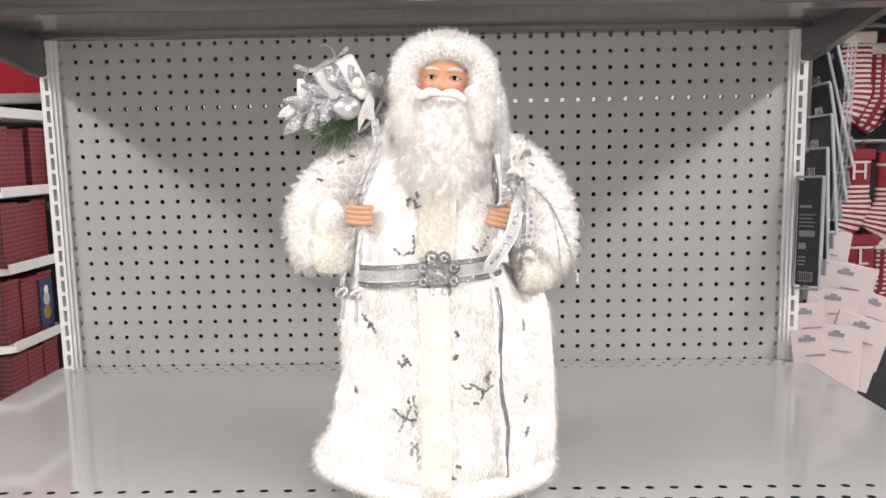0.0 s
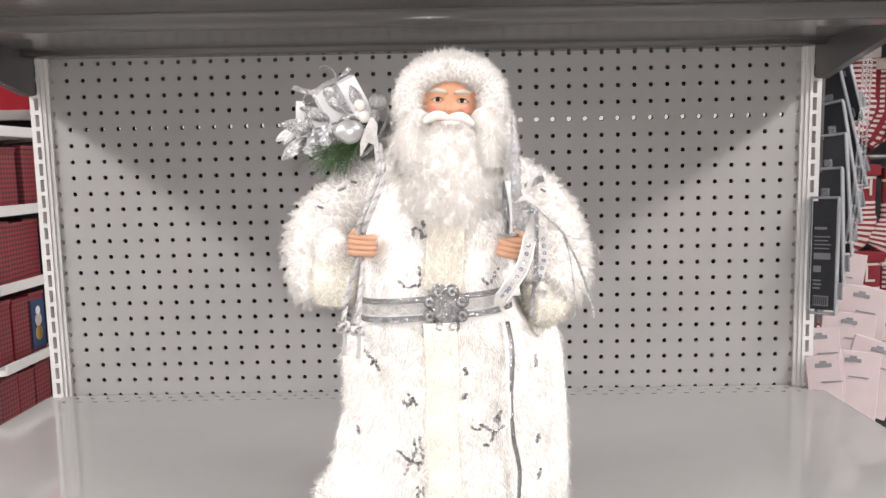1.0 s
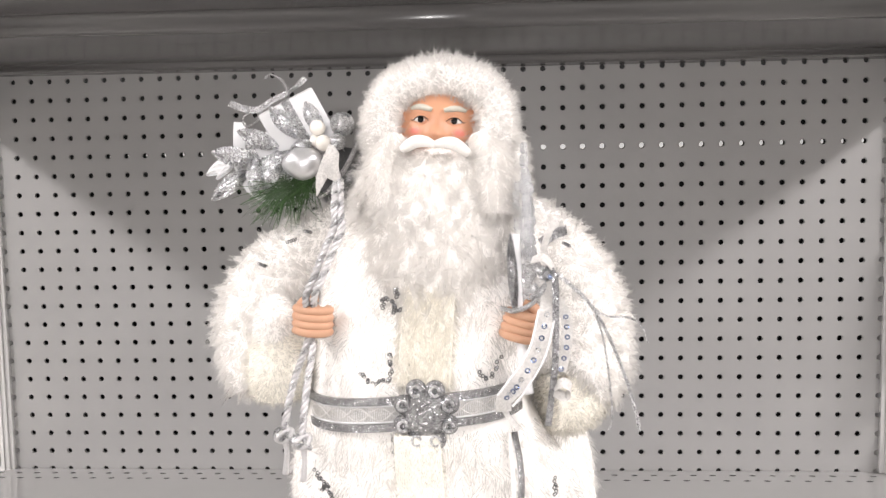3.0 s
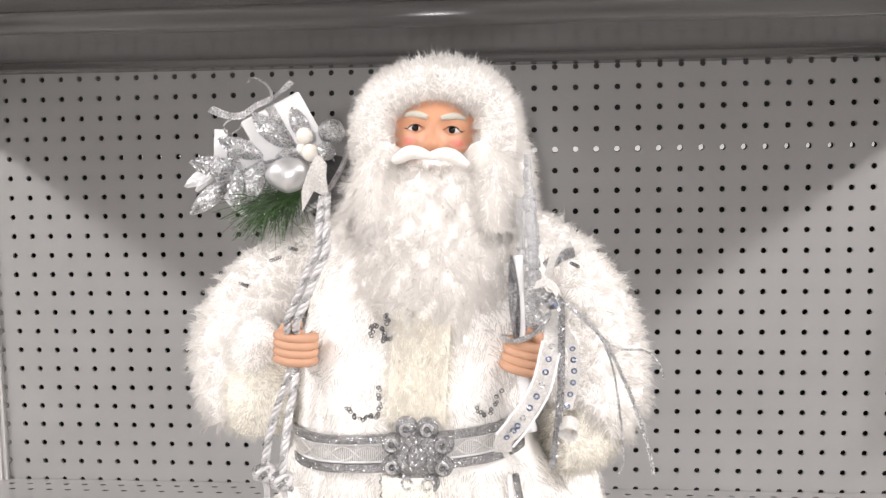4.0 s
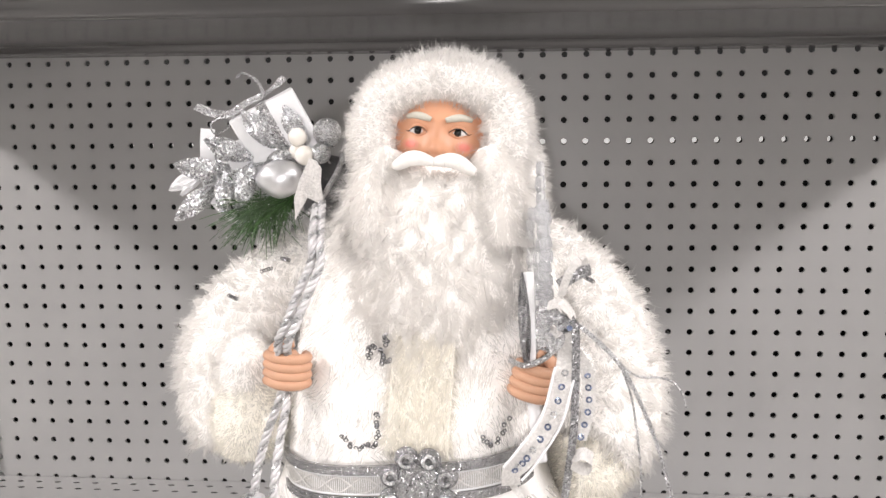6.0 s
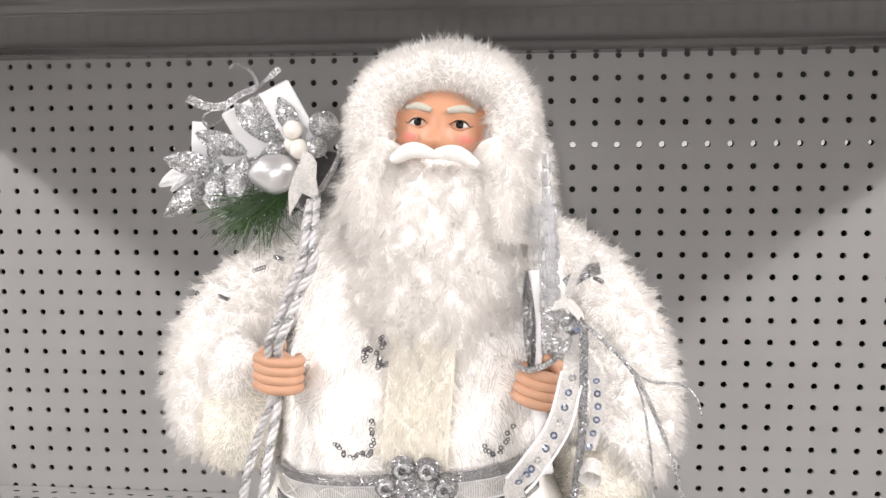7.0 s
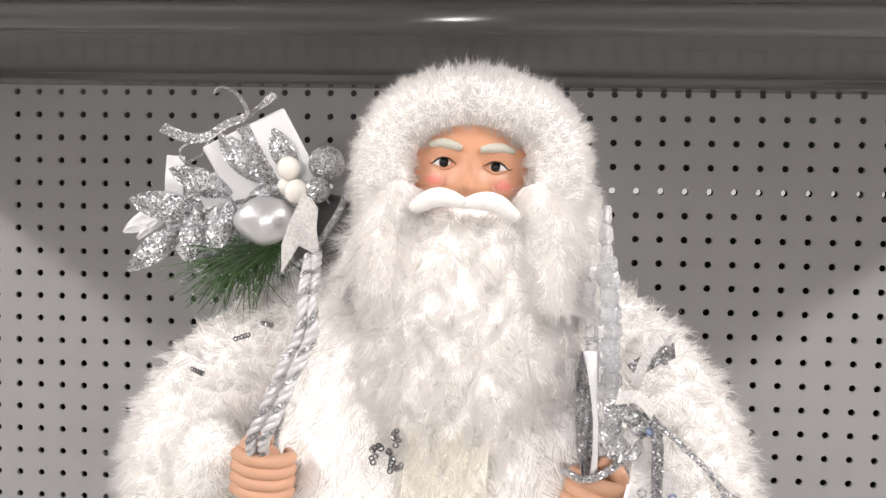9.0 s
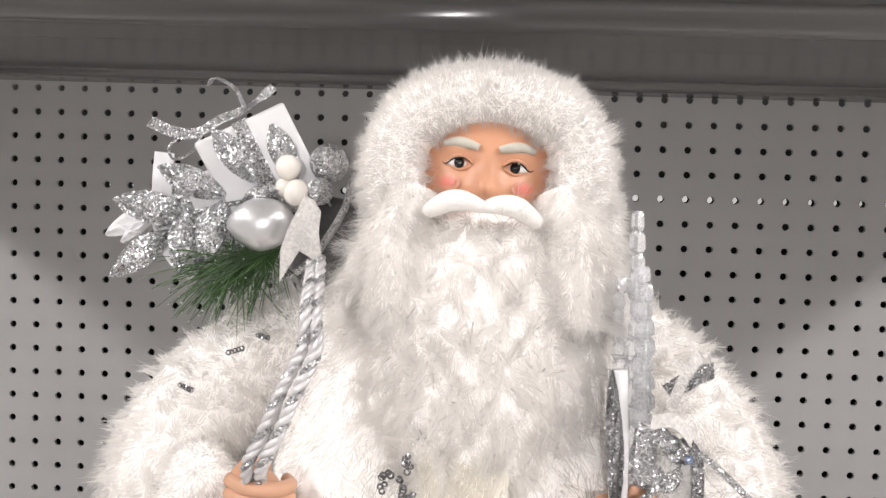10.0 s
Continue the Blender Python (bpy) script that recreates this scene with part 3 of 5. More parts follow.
fig.add(strip([p + Vector((-0.0035, -0.001, 0)) for p in edge], 0.003, (1, 0.6, 0), 0.0012, n=40), F_LIN)

# cream band down the front
bandz = np.linspace(1.013, 1.225, 14)
band = strip([front(ROBE, 0.0335 + 0.001 * math.sin(z * 60), z, 0.0085 + 0.001 * math.sin(z * 130)) for z in bandz], 0.029, (1, 0, 0), 0.010, n=60)
fig.add(band, F_CREAMB)
fig.fur(band, 12000, 0.0026, F_CREAM, down=0.8, clump=0.005, width=0.0002)
bandz = np.linspace(1.252, 1.335, 8)
band = strip([front(ROBE, 0.036 + (z - 1.25) * 0.06, z, 0.002) for z in bandz], 0.034, (1, 0, 0), 0.006, n=30)
fig.add(band, F_CREAMB)
fig.fur(band, 12000, 0.0065, F_CREAM, down=0.9, clump=0.006, width=0.00022, loose=0.2)

# sleeves with cuffs
for pts, rad, cuff in (
        ([(-0.010, 0.800, 1.352), (-0.058, 0.785, 1.332), (-0.088, 0.768, 1.300), (-0.091, 0.752, 1.262), (-0.084, 0.745, 1.240)],
         [0.026, 0.028, 0.029, 0.025, 0.019], [(-0.068, 0.737, 1.280), (-0.069, 0.735, 1.256), (-0.070, 0.737, 1.237)]),
        ([(0.085, 0.800, 1.355), (0.121, 0.785, 1.334), (0.143, 0.768, 1.295), (0.143, 0.745, 1.258), (0.131, 0.730, 1.245)],
         [0.026, 0.028, 0.032, 0.032, 0.026], [(0.150, 0.745, 1.245), (0.134, 0.735, 1.234), (0.118, 0.728, 1.232)])):
    sleeve = tube(pts, rad, 20, n=26)
    fig.add(sleeve, F_LIN)
    fig.fur(sleeve, 30000, 0.0080, F_FUR, down=0.45, out=0.9, clump=0.009, keep=lambda p, n: p[:, 1] < 0.83, width=0.00026, loose=0.35, clumped=0.9)
    c = tube(cuff, [0.019, 0.023, 0.019], 16, n=14)
    fig.add(c, F_CREAMB)
    fig.fur(c, 9000, 0.0045, F_CREAM, down=0.3, clump=0.006, width=0.0002, loose=0.2)

# inner cream facing of the sleeves, next to the fists
for x, z in ((-0.070, 1.283), (0.121, 1.280)):
    b = ball((x, 0.732, z), (0.016, 0.016, 0.026))
    fig.add(b, F_LIN)
    fig.fur(b, 6000, 0.005, F_FUR, down=0.4, clump=0.006, width=0.0002, loose=0.2)

# hood, its fur rim and the beard
hood = loft(HOOD, 40, 26)
fig.add(hood, F_LIN)
fig.fur(hood, 26000, 0.0066, F_FUR, down=0.15, clump=0.007, width=0.00022, loose=0.2, keep=lambda p, n: (p[:, 1] < 0.85) & ~((abs(p[:, 0] - 0.0455) < 0.024) & (abs(p[:, 2] - 1.427) < 0.017) & (p[:, 1] < 0.78)))
rim = tube([(0.0455 + 0.0392 * math.copysign(abs(math.cos(a)) ** 0.8, math.cos(a)), 0.748 + 0.004 * math.sin(a), 1.4225 + 0.0305 * math.copysign(abs(math.sin(a)) ** 0.85, math.sin(a))) for a in [math.radians(-50 + 280 * k / 20) for k in range(21)]],
           [0.0105] + [0.0135] * 6 + [0.0145] * 7 + [0.0135] * 6 + [0.0105], 14, n=60)
fig.add(rim, F_LIN)
fig.fur(rim, 42000, 0.0052, F_FUR, down=0.1, clump=0.006, width=0.00019, loose=0.18, clumped=0.35,
        keep=lambda p, n: ~((abs(p[:, 0] - 0.0455) < 0.027) & (n[:, 0] * np.sign(0.0455 - p[:, 0]) > 0.55)))
# stray tufts that break the outline of the hood
fig.fur(hood, 5000, 0.0088, F_FUR, down=-0.1, clump=0.010, width=0.00030, loose=0.35, clumped=1.3, keep=lambda p, n: (p[:, 1] < 0.84) & (p[:, 2] > 1.40) & ((abs(p[:, 0] - 0.0455) > 0.036) | (p[:, 2] > 1.455)))
beard = loft(BEARD, 40, 40, 0.02)
fig.add(beard, F_LIN)
fig.fur(beard, 85000, 0.0115, F_FUR, down=1.0, out=0.6, clump=0.008, width=0.00022, curl=1.3, keep=lambda p, n: (n[:, 1] < 0.3), loose=0.55, clumped=0.9)
for s in (-1, 1):
    lock = tube([(0.0455 + s * 0.030, 0.742, 1.415), (0.0455 + s * 0.036, 0.735, 1.39), (0.0455 + s * 0.036, 0.728, 1.36)], [0.010, 0.014, 0.013], 12, n=12)
    fig.add(lock, F_LIN)
    fig.fur(lock, 11000, 0.0095, F_FUR, down=0.9, clump=0.008, width=0.0002, curl=0.8)

side = tube([(0.084, 0.775, 1.432), (0.092, 0.772, 1.405), (0.092, 0.772, 1.375), (0.085, 0.770, 1.35)], [0.008, 0.014, 0.014, 0.010], 12, n=14)
fig.add(side, F_LIN)
fig.fur(side, 9000, 0.0065, F_FUR, down=0.4, clump=0.007, width=0.0002)

# face of painted resin: plain moulded features
face_from = len(fig.v)
face = bmesh.new()
bmesh.ops.create_uvsphere(face, u_segments=64, v_segments=48, radius=1)
FC, FR = Vector((0.0453, 0.768, 1.4232)), Vector((0.032, 0.034, 0.034))


def relief(x, z):
    """How far the face stands proud, by place on it."""
    g = lambda cx, cz, sx, sz: math.exp(-((x - cx) / sx) ** 2 - ((z - cz) / sz) ** 2)
    out = 0.0105 * g(0, -0.0080, 0.0044, 0.0048) + 0.0042 * g(0, 0.000, 0.0026, 0.008)
    for s in (-1, 1):
        out += 0.0024 * g(s * 0.0050, -0.0098, 0.0026, 0.0028)
        out += 0.0024 * g(s * 0.0130, -0.0085, 0.0065, 0.0055)
        out += 0.0018 * g(s * 0.0115, 0.0085, 0.0085, 0.0035)
        out -= 0.0026 * g(s * 0.0112, 0.0022, 0.0055, 0.0034)
    return out


for vert in face.verts:
    n = vert.co.copy()
    p = FC + Vector((n.x * FR.x, n.y * FR.y, n.z * FR.z))
    if n.y < 0:
        p.y -= relief(p.x - FC.x, p.z - FC.z)
    vert.co = p


def on_face(x, z, off=0.0):
    u, w = x / FR.x, z / FR.z
    return Vector((FC.x + x, FC.y - FR.y * math.sqrt(max(0.02, 1 - u * u - w * w)) - relief(x, z) - off, FC.z + z))


fig.add(face, F_SKIN)
for s in (-1, 1):
    e = on_face(s * 0.0115, 0.0022)
    eye = ball(e + Vector((0, 0.0006, 0)), (0.0053, 0.0026, 0.0022), seg=20)
    fig.add(eye, F_WHITE)
    fig.add(ball(e + Vector((-0.0002, -0.0013, 0.0001)), (0.0023, 0.0011, 0.0021), seg=18), F_DARK)
    lid = [on_face(s * 0.0115 + dx, 0.0022 + dz, 0.0010) for dx, dz in ((-0.0056, -0.0004), (-0.0028, 0.0018), (0, 0.0024), (0.0028, 0.0018), (0.0056, -0.0004))]
    fig.add(tube([p + Vector((0, 0.0004, 0.0007)) for p in lid], [0.0003, 0.0008, 0.0010, 0.0008, 0.0003], 8, n=14), F_SKIN)
    lash = lid + [on_face(s * 0.0115 + 0.0075, 0.0026, 0.0006)] if s > 0 else [on_face(s * 0.0115 - 0.0075, 0.0026, 0.0006)] + lid
    fig.add(tube([p + Vector((0, -0.0007, -0.0003)) for p in lash], [0.0001, 0.0003, 0.0004, 0.0004, 0.0003, 0.0001], 6, n=18), F_DARK)
    low = [on_face(s * 0.0115 + dx, 0.0022 + dz, 0.0006) for dx, dz in ((-0.005, -0.0008), (0, -0.0027), (0.005, -0.0008))]
    fig.add(tube(low, [0.0002, 0.0005, 0.0002], 8, n=12), F_SKIN)
    brow = [on_face(s * dx, dz, 0.0006) for dx, dz in ((0.0042, 0.0088), (0.0085, 0.0100), (0.013, 0.0108), (0.0185, 0.0100))]
    fig.add(tube(brow, [0.0014, 0.0021, 0.0021, 0.0014], 10, n=18), F_BROW)
    # rosy cheek, a thin painted disc that follows the cheek
    for r, off, tone in ((1.0, 0.0004, F_BLUSH), (0.6, 0.0007, F_CHEEK)):
        disc = bmesh.new()
        ctr = disc.verts.new(on_face(s * 0.0155, -0.0058, off + 0.0003))
        ringv = [disc.verts.new(on_face(s * 0.0155 + 0.0052 * r * math.cos(a), -0.0058 + 0.0034 * r * math.sin(a), off)) for a in [2 * math.pi * k / 24 for k in range(24)]]
        for k in range(24):
            disc.faces.new((ctr, ringv[k], ringv[(k + 1) % 24]))
        fig.add(disc, tone)
    # moustache half
    mo = tube([(0.0453 - s * 0.002, 0.7225, 1.4075), (0.0453 + s * 0.006, 0.7195, 1.4095), (0.0453 + s * 0.013, 0.7215, 1.4092), (0.0453 + s * 0.020, 0.7270, 1.4055), (0.0453 + s * 0.0265, 0.735, 1.4020)],
              [0.0018, 0.0037, 0.0043, 0.0034, 0.0012], 16, n=30)
    fig.add(mo, F_FELT)

# the face leans a little to one side
lean_m = np.array(Euler((0, radians(4.5), 0)).to_matrix())
for k in range(face_from, len(fig.v)):
    fig.v[k] = (fig.v[k] - np.array(FC)) @ lean_m.T + np.array(FC)
    fig.n[k] = fig.n[k] @ lean_m.T

# fists of the same resin: four curled ridges and a thumb
for x0, z0, s, tilt in ((-0.0380, 1.2945, 1, 3), (0.1005, 1.2895, -1, 16)):
    m = Matrix.Translation((x0, 0.706, z0)) @ Euler((0, radians(tilt), 0)).to_matrix().to_4x4() @ Matrix.Diagonal((0.84, 0.9, 0.86, 1))
    at = lambda x, y, z: m @ Vector((x, y, z))
    fig.add(ball(at(-s * 0.004, 0.008, 0), (0.0108, 0.010, 0.0104)), F_FIST)
    for k in range(4):
        z = 0.0078 - 0.0056 * k
        fig.add(tube([at(-s * 0.0135, 0.001, z + 0.0005), at(-s * 0.003, -0.0055, z), at(s * 0.0085, -0.0045, z - 0.0003), at(s * 0.0135, 0.003, z - 0.0005), at(s * 0.010, 0.010, z)],
                     [0.0029, 0.0032, 0.0031, 0.0028, 0.0022], 12, n=22), F_FIST)
    fig.add(tube([at(-s * 0.011, 0.004, 0.007), at(-s * 0.005, 0.002, 0.0145), at(s * 0.004, 0.003, 0.0165)], [0.0042, 0.0038, 0.0026], 12, n=14), F_FIST)


# little sewn sequin sprigs on the plush
def ring(at, r=0.0013, bm=None):
    bm = bm or bmesh.new()
    m = Matrix.Translation(at) @ Euler((random.uniform(-0.5, 0.5) + math.pi / 2, random.uniform(-0.5, 0.5), 0)).to_matrix().to_4x4()
    o, i = [], []
    for k in range(10):
        a = 2 * math.pi * k / 10
        o.append(bm.verts.new(m @ Vector((r * math.cos(a), r * math.sin(a), 0))))
        i.append(bm.verts.new(m @ Vector((r * 0.45 * math.cos(a), r * 0.45 * math.sin(a), 0.0003))))
    for k in range(10):
        n = (k + 1) % 10
        bm.faces.new((o[k], o[n], i[n], i[k]))
    return bm


SPRIGS = [((0.009, 1.302), (0.011, 1.308), (0.0155, 1.307), (0.018, 1.300), (0.0205, 1.3015)), ((0.0185, 1.314), (0.0195, 1.310)),
          ((0.015, 1.275), (0.0155, 1.266), (0.014, 1.257)), ((-0.004, 1.262), (0.003, 1.256), (0.012, 1.258)), ((0.071, 1.262), (0.078, 1.258), (0.086, 1.270)),
          ((-0.036, 1.197), (-0.030, 1.191), (-0.027, 1.186), (-0.024, 1.181)), ((-0.031, 1.186), (-0.026, 1.190)),
          ((-0.002, 1.153), (0.003, 1.150), (0.006, 1.156)), ((0.004, 1.160), (0.009, 1.150)), ((0.008, 1.118), (0.008, 1.108), (0.004, 1.098), (-0.002, 1.085)),
          ((-0.008, 1.106), (-0.002, 1.101), (0.003, 1.097)), ((0.004, 1.097), (0.013, 1.096)), ((0.010, 1.074), (0.010, 1.062)),
          ((0.066, 1.131), (0.074, 1.128), (0.080, 1.123), (0.088, 1.127)), ((0.084, 1.140), (0.084, 1.130)), ((0.080, 1.123), (0.078, 1.116)),
          ((0.070, 1.112), (0.075, 1.111)), ((0.054, 1.183), (0.056, 1.178)), ((0.052, 1.050), (0.056, 1.048)), ((0.055, 1.160), (0.052, 1.155)),
          ((0.121, 1.187), (0.120, 1.178)), ((0.123, 1.110), (0.122, 1.103)), ((0.125, 1.074), (0.123, 1.066)), ((-0.049, 1.121), (-0.047, 1.115)), ((0.047, 1.040), (0.051, 1.037)),
          ((0.018, 1.222), (0.018, 1.213)), ((0.012, 1.120), (0.014, 1.104), (0.010, 1.090)), ((0.014, 1.072), (0.016, 1.056)), ((0.060, 1.129), (0.068, 1.126)), ((0.086, 1.142), (0.081, 1.134))]
for sp in SPRIGS:
    line = spline([(x, 0, z) for x, z in sp], 4 * len(sp))
    bm = bmesh.new()
    for p in line:
        ring(front(ROBE, p.x + random.uniform(-0.0013, 0.0013), p.z + random.uniform(-0.0009, 0.0009), 0.0100), random.uniform(0.0012, 0.0016), bm)
    fig.add(bm, F_SEQ, False)
for pts in (((-0.064, 1.343), (-0.058, 1.345)), ((-0.051, 1.351), (-0.047, 1.350)), ((-0.085, 1.328), (-0.080, 1.326)), ((0.131, 1.340), (0.135, 1.338))):
    bm = bmesh.new()
    for p in spline([(x, 0, z) for x, z in pts], 5):
        ring(Vector((p.x, 0.748, p.z)), 0.0013, bm)
    fig.add(bm, F_SEQ, False)

figurine = fig.finish("father_christmas_figurine", [LINING, FUR, CREAM, SKIN, CHEEK, BROW, EYE_WHITE, EYE_DARK, DARKGLITTER, SEQUIN, BLUSH, HAND_SKIN, FELT, CREAM_BACK])
tagged(figurine, "white plush-robed bearded Christmas figurine standing on the metal shelf", "figurine")

# ---- what the figure wears and holds ----
belt = thing("belt", "silver glitter belt with lace band and ornate buckle", "belt")


def belt_line(z, grow, n=29):
    """Along the flat front of the waist, a little higher at one end."""
    out = []
    for k in range(n):
        x = -0.043 + 0.142 * k / (n - 1)
        p = front(ROBE, x, 1.238, grow)
        out.append((p.x, p.y, z + (x - 0.0375) * 0.065))
    return out


part("lace_band", strip(belt_line(1.2385, 0.006), 0.013, (0, 0, 1), 0.002, n=90), BELTLACE, belt, "grey net lace band")
part("top_edge", strip(belt_line(1.2470, 0.0078), 0.0050, (0, 0, 1), 0.0025, n=90), DARKGLITTER, belt)
part("bottom_edge", strip(belt_line(1.2300, 0.0078), 0.0050, (0, 0, 1), 0.0025, n=90), DARKGLITTER, belt)
for ph in (0, math.pi):
    pts = belt_line(1.2385, 0.0078, 85)
    part("lace_cord", tube([(x, y, z + 0.0040 * math.sin(k * 0.36 + ph)) for k, (x, y, z) in enumerate(pts)], 0.00045, 6, n=260), LACE, belt)
for dz in (-0.0052, 0.0052):
    part("lace_edge", tube(belt_line(1.2385 + dz, 0.0072), 0.0006, 6, n=80), PAPER, belt)
bm = bmesh.new()
for x, y, z in belt_line(1.2385, 0.0072, 120):
    tube([(x, y, z - 0.005), (x + 0.0004, y, z), (x, y, z + 0.005)], 0.00022, 4, bm, n=3)
tagged(part("net_thread", bm, PAPER, belt), kind="stuff")
BX, BY, BZ = 0.0385, 0.680, 1.2382
buckle = part("buckle", ball((BX, BY, BZ), (0.0135, 0.004, 0.0150)), DARKGLITTER, belt, "ornate silver glitter buckle shaped like a flower", True)
for k in range(8):
    a = math.pi / 4 * k + math.pi / 8
    r = 0.0150 if k % 2 else 0.0158
    part("petal", ball((BX + r * math.cos(a), BY + 0.001, BZ + 1.10 * r * math.sin(a)), (0.0066, 0.0035, 0.0066), seg=14), DARKGLITTER, buckle, "", True)
for k in range(8):
    a = math.pi / 4 * k + math.pi / 8
    x, z = BX + 0.0155 * math.cos(a), BZ + 0.0170 * math.sin(a)
    part("scroll", tube([(x + 0.003 * math.cos(t), BY - 0.0030, z + 0.003 * math.sin(t)) for t in [2 * math.pi * j / 8 for j in range(8)]], 0.0010, 6, n=24), SILVER, buckle)
part("boss", ball((BX, BY - 0.0035, BZ), (0.006, 0.003, 0.007)), DARKGLITTER, buckle, "", True)


def twisted(name, pts, label, r=0.0018):
    cord = thing(name, label, "cord", "cords")
    line = spline(pts, 90)
    total = 0
    tracks = [[], [], []]
    for k, p in enumerate(line):
        if k:
            total += (p - line[k - 1]).length
        d = (line[min(k + 1, 89)] - line[max(k - 1, 0)]).normalized()
        s = d.cross(Vector((0, 1, 0))).normalized()
        o = d.cross(s)
        for j in range(3):
            a = total / 0.0125 * 2 * math.pi + j * 2 * math.pi / 3
            tracks[j].append(p + r * 0.62 * (math.cos(a) * s + math.sin(a) * o))
    for j in range(3):
        part("strand", tube(tracks[j], r * 0.62, 8, n=220), (SILVER, CORD, CORD)[j], cord, "", True)
    return cord


twisted("twisted_cord", [(-0.024, 0.728, 1.384), (-0.0205, 0.704, 1.369), (-0.0205, 0.700, 1.355), (-0.0268, 0.697, 1.340), (-0.034, 0.695, 1.322), (-0.0395, 0.697, 1.310), (-0.0405, 0.708, 1.294), (-0.0370, 0.702, 1.278), (-0.0385, 0.692, 1.258), (-0.0400, 0.686, 1.240), (-0.0415, 0.685, 1.224)],
        "twisted silver and white cord over the robe", 0.0021)
twisted("twisted_cord", [(-0.021, 0.730, 1.386), (-0.0165, 0.704, 1.366), (-0.0150, 0.698, 1.354), (-0.0205, 0.694, 1.340), (-0.028, 0.692, 1.322), (-0.0335, 0.695, 1.311), (-0.0385, 0.710, 1.294), (-0.0430, 0.708, 1.276), (-0.0500, 0.704, 1.256), (-0.0540, 0.699, 1.238), (-0.0560, 0.697, 1.224)],
        "twisted silver and white cord over the robe", 0.0021)
for x, y, z in ((-0.0415, 0.685, 1.219), (-0.0562, 0.697, 1.219)):
    k = thing("cord_tassel", "knotted silver cord end with short frayed tassel", "tassel", "tassels")
    for turn in (0.0, 1.3):
        part("knot", tube([(x + 0.0052 * math.cos(t + turn), y - 0.001 + 0.0028 * math.sin(2 * t), z + 0.0036 * math.sin(t) + 0.002 * math.cos(t)) for t in [2 * math.pi * j / 9 for j in range(10)]], 0.0017, 8, n=40), (CORD, GLITTER)[turn > 0], k, "", True)
    part("tail", tube([(x, y, z - 0.003), (x + 0.001, y, z - 0.012), (x - 0.001, y + 0.002, z - 0.026)], [0.0022, 0.0018, 0.0022], 8, n=14), CORD, k, "", True)

# bouquet of ornaments in the sack on the shoulder
BO = 0.772
sack = thing("gift_sack", "grey satin sack filled with silver Christmas ornaments", "gift sack")
part("bag", ball((-0.030, 0.812, 1.385), (0.024, 0.024, 0.030), m=Euler((0, radians(-30), 0)).to_matrix().to_4x4()), SACK, sack, "", True)
part("bag_rim", tube([(-0.062, 0.785, 1.372), (-0.048, 0.770, 1.374), (-0.034, 0.766, 1.382), (-0.020, 0.772, 1.405), (-0.018, 0.788, 1.424)], 0.0018, 8, n=30), SILVER, sack, "glittering silver rim cord", True)


def gift(c, sx, sy, sz, turn, tilt, label):
    g = thing("gift_box", label, "gift box", "gift boxes")
    g.matrix_world = Matrix.Translation(c) @ Euler((radians(tilt), radians(turn), radians(12))).to_matrix().to_4x4()
    part("wrapped_box", box(-sx / 2, sx / 2, -sy / 2, sy / 2, -sz / 2, sz / 2, 0.0012), PAPER, g)
    part("ribbon_band", box(-0.0032, 0.0032, -sy / 2 - 0.0006, sy / 2 + 0.0006, -sz / 2 - 0.0006, sz / 2 + 0.0006), SILVER, g, "sheer silver ribbon band")
    return g


gift((-0.0625, 0.784, 1.4285), 0.044, 0.030, 0.040, -28, 8, "small white wrapped gift box with silver ribbon")
gift((-0.0940, 0.784, 1.402), 0.034, 0.022, 0.034, -24, 8, "small white wrapped gift box beside the larger one")
bow = thing("silver_bow", "sheer silver ribbon bow with curled ends", "bow")
part("tail", strip([(-0.108, BO - 0.006, 1.444), (-0.097, BO - 0.008, 1.4395), (-0.087, BO - 0.006, 1.439), (-0.076, BO - 0.004, 1.446)], 0.0055, (0.2, 0.5, 1), 0.0004, n=24), SILVER, bow)
part("tail", strip([(-0.076, BO - 0.004, 1.446), (-0.066, BO - 0.004, 1.450), (-0.058, BO - 0.006, 1.455), (-0.052, BO - 0.004, 1.461)], 0.0055, (0.5, 0.5, 1), 0.0004, n=24), SILVER, bow)
part("curl", strip([(-0.081, BO - 0.006, 1.461), (-0.076, BO - 0.012, 1.463), (-0.068, BO - 0.010, 1.459), (-0.065, BO - 0.006, 1.451), (-0.068, BO - 0.004, 1.447)], 0.003, (0.3, 1, 0.3), 0.0004, n=30), SILVER, bow)
part("curl", tube([(-0.090, BO - 0.006, 1.439), (-0.097, BO - 0.010, 1.433), (-0.096, BO - 0.008, 1.427), (-0.088, BO - 0.008, 1.430), (-0.084, BO - 0.006, 1.438)], 0.0006, 6, n=30), SILVER, bow)
wb = thing("white_bow", "small white satin ribbon bow on a gift", "bow")
part("fold", strip([(-0.1020, BO - 0.006, 1.406), (-0.1015, BO - 0.007, 1.418), (-0.1010, BO - 0.006, 1.4300)], 0.0085, (1, 0.3, 0), 0.0008, n=14), PAPER, wb)
part("loop", leaf_shape((-0.106, BO - 0.006, 1.404), (-0.126, BO - 0.010, 1.392), 0.0085, 0.002), PAPER, wb)
part("loop", leaf_shape((-0.104, BO - 0.007, 1.403), (-0.118, BO - 0.012, 1.389), 0.0050, 0.002), PAPER, wb)
part("tail", strip([(-0.104, BO - 0.007, 1.402), (-0.098, BO - 0.010, 1.388), (-0.090, BO - 0.010, 1.378), (-0.078, BO - 0.010, 1.372)], 0.0060, (0.5, 0.3, 1), 0.0006, n=20), PAPER, wb)
part("knot", ball((-0.105, BO - 0.007, 1.404), (0.004, 0.003, 0.004)), PAPER, wb, "", True)

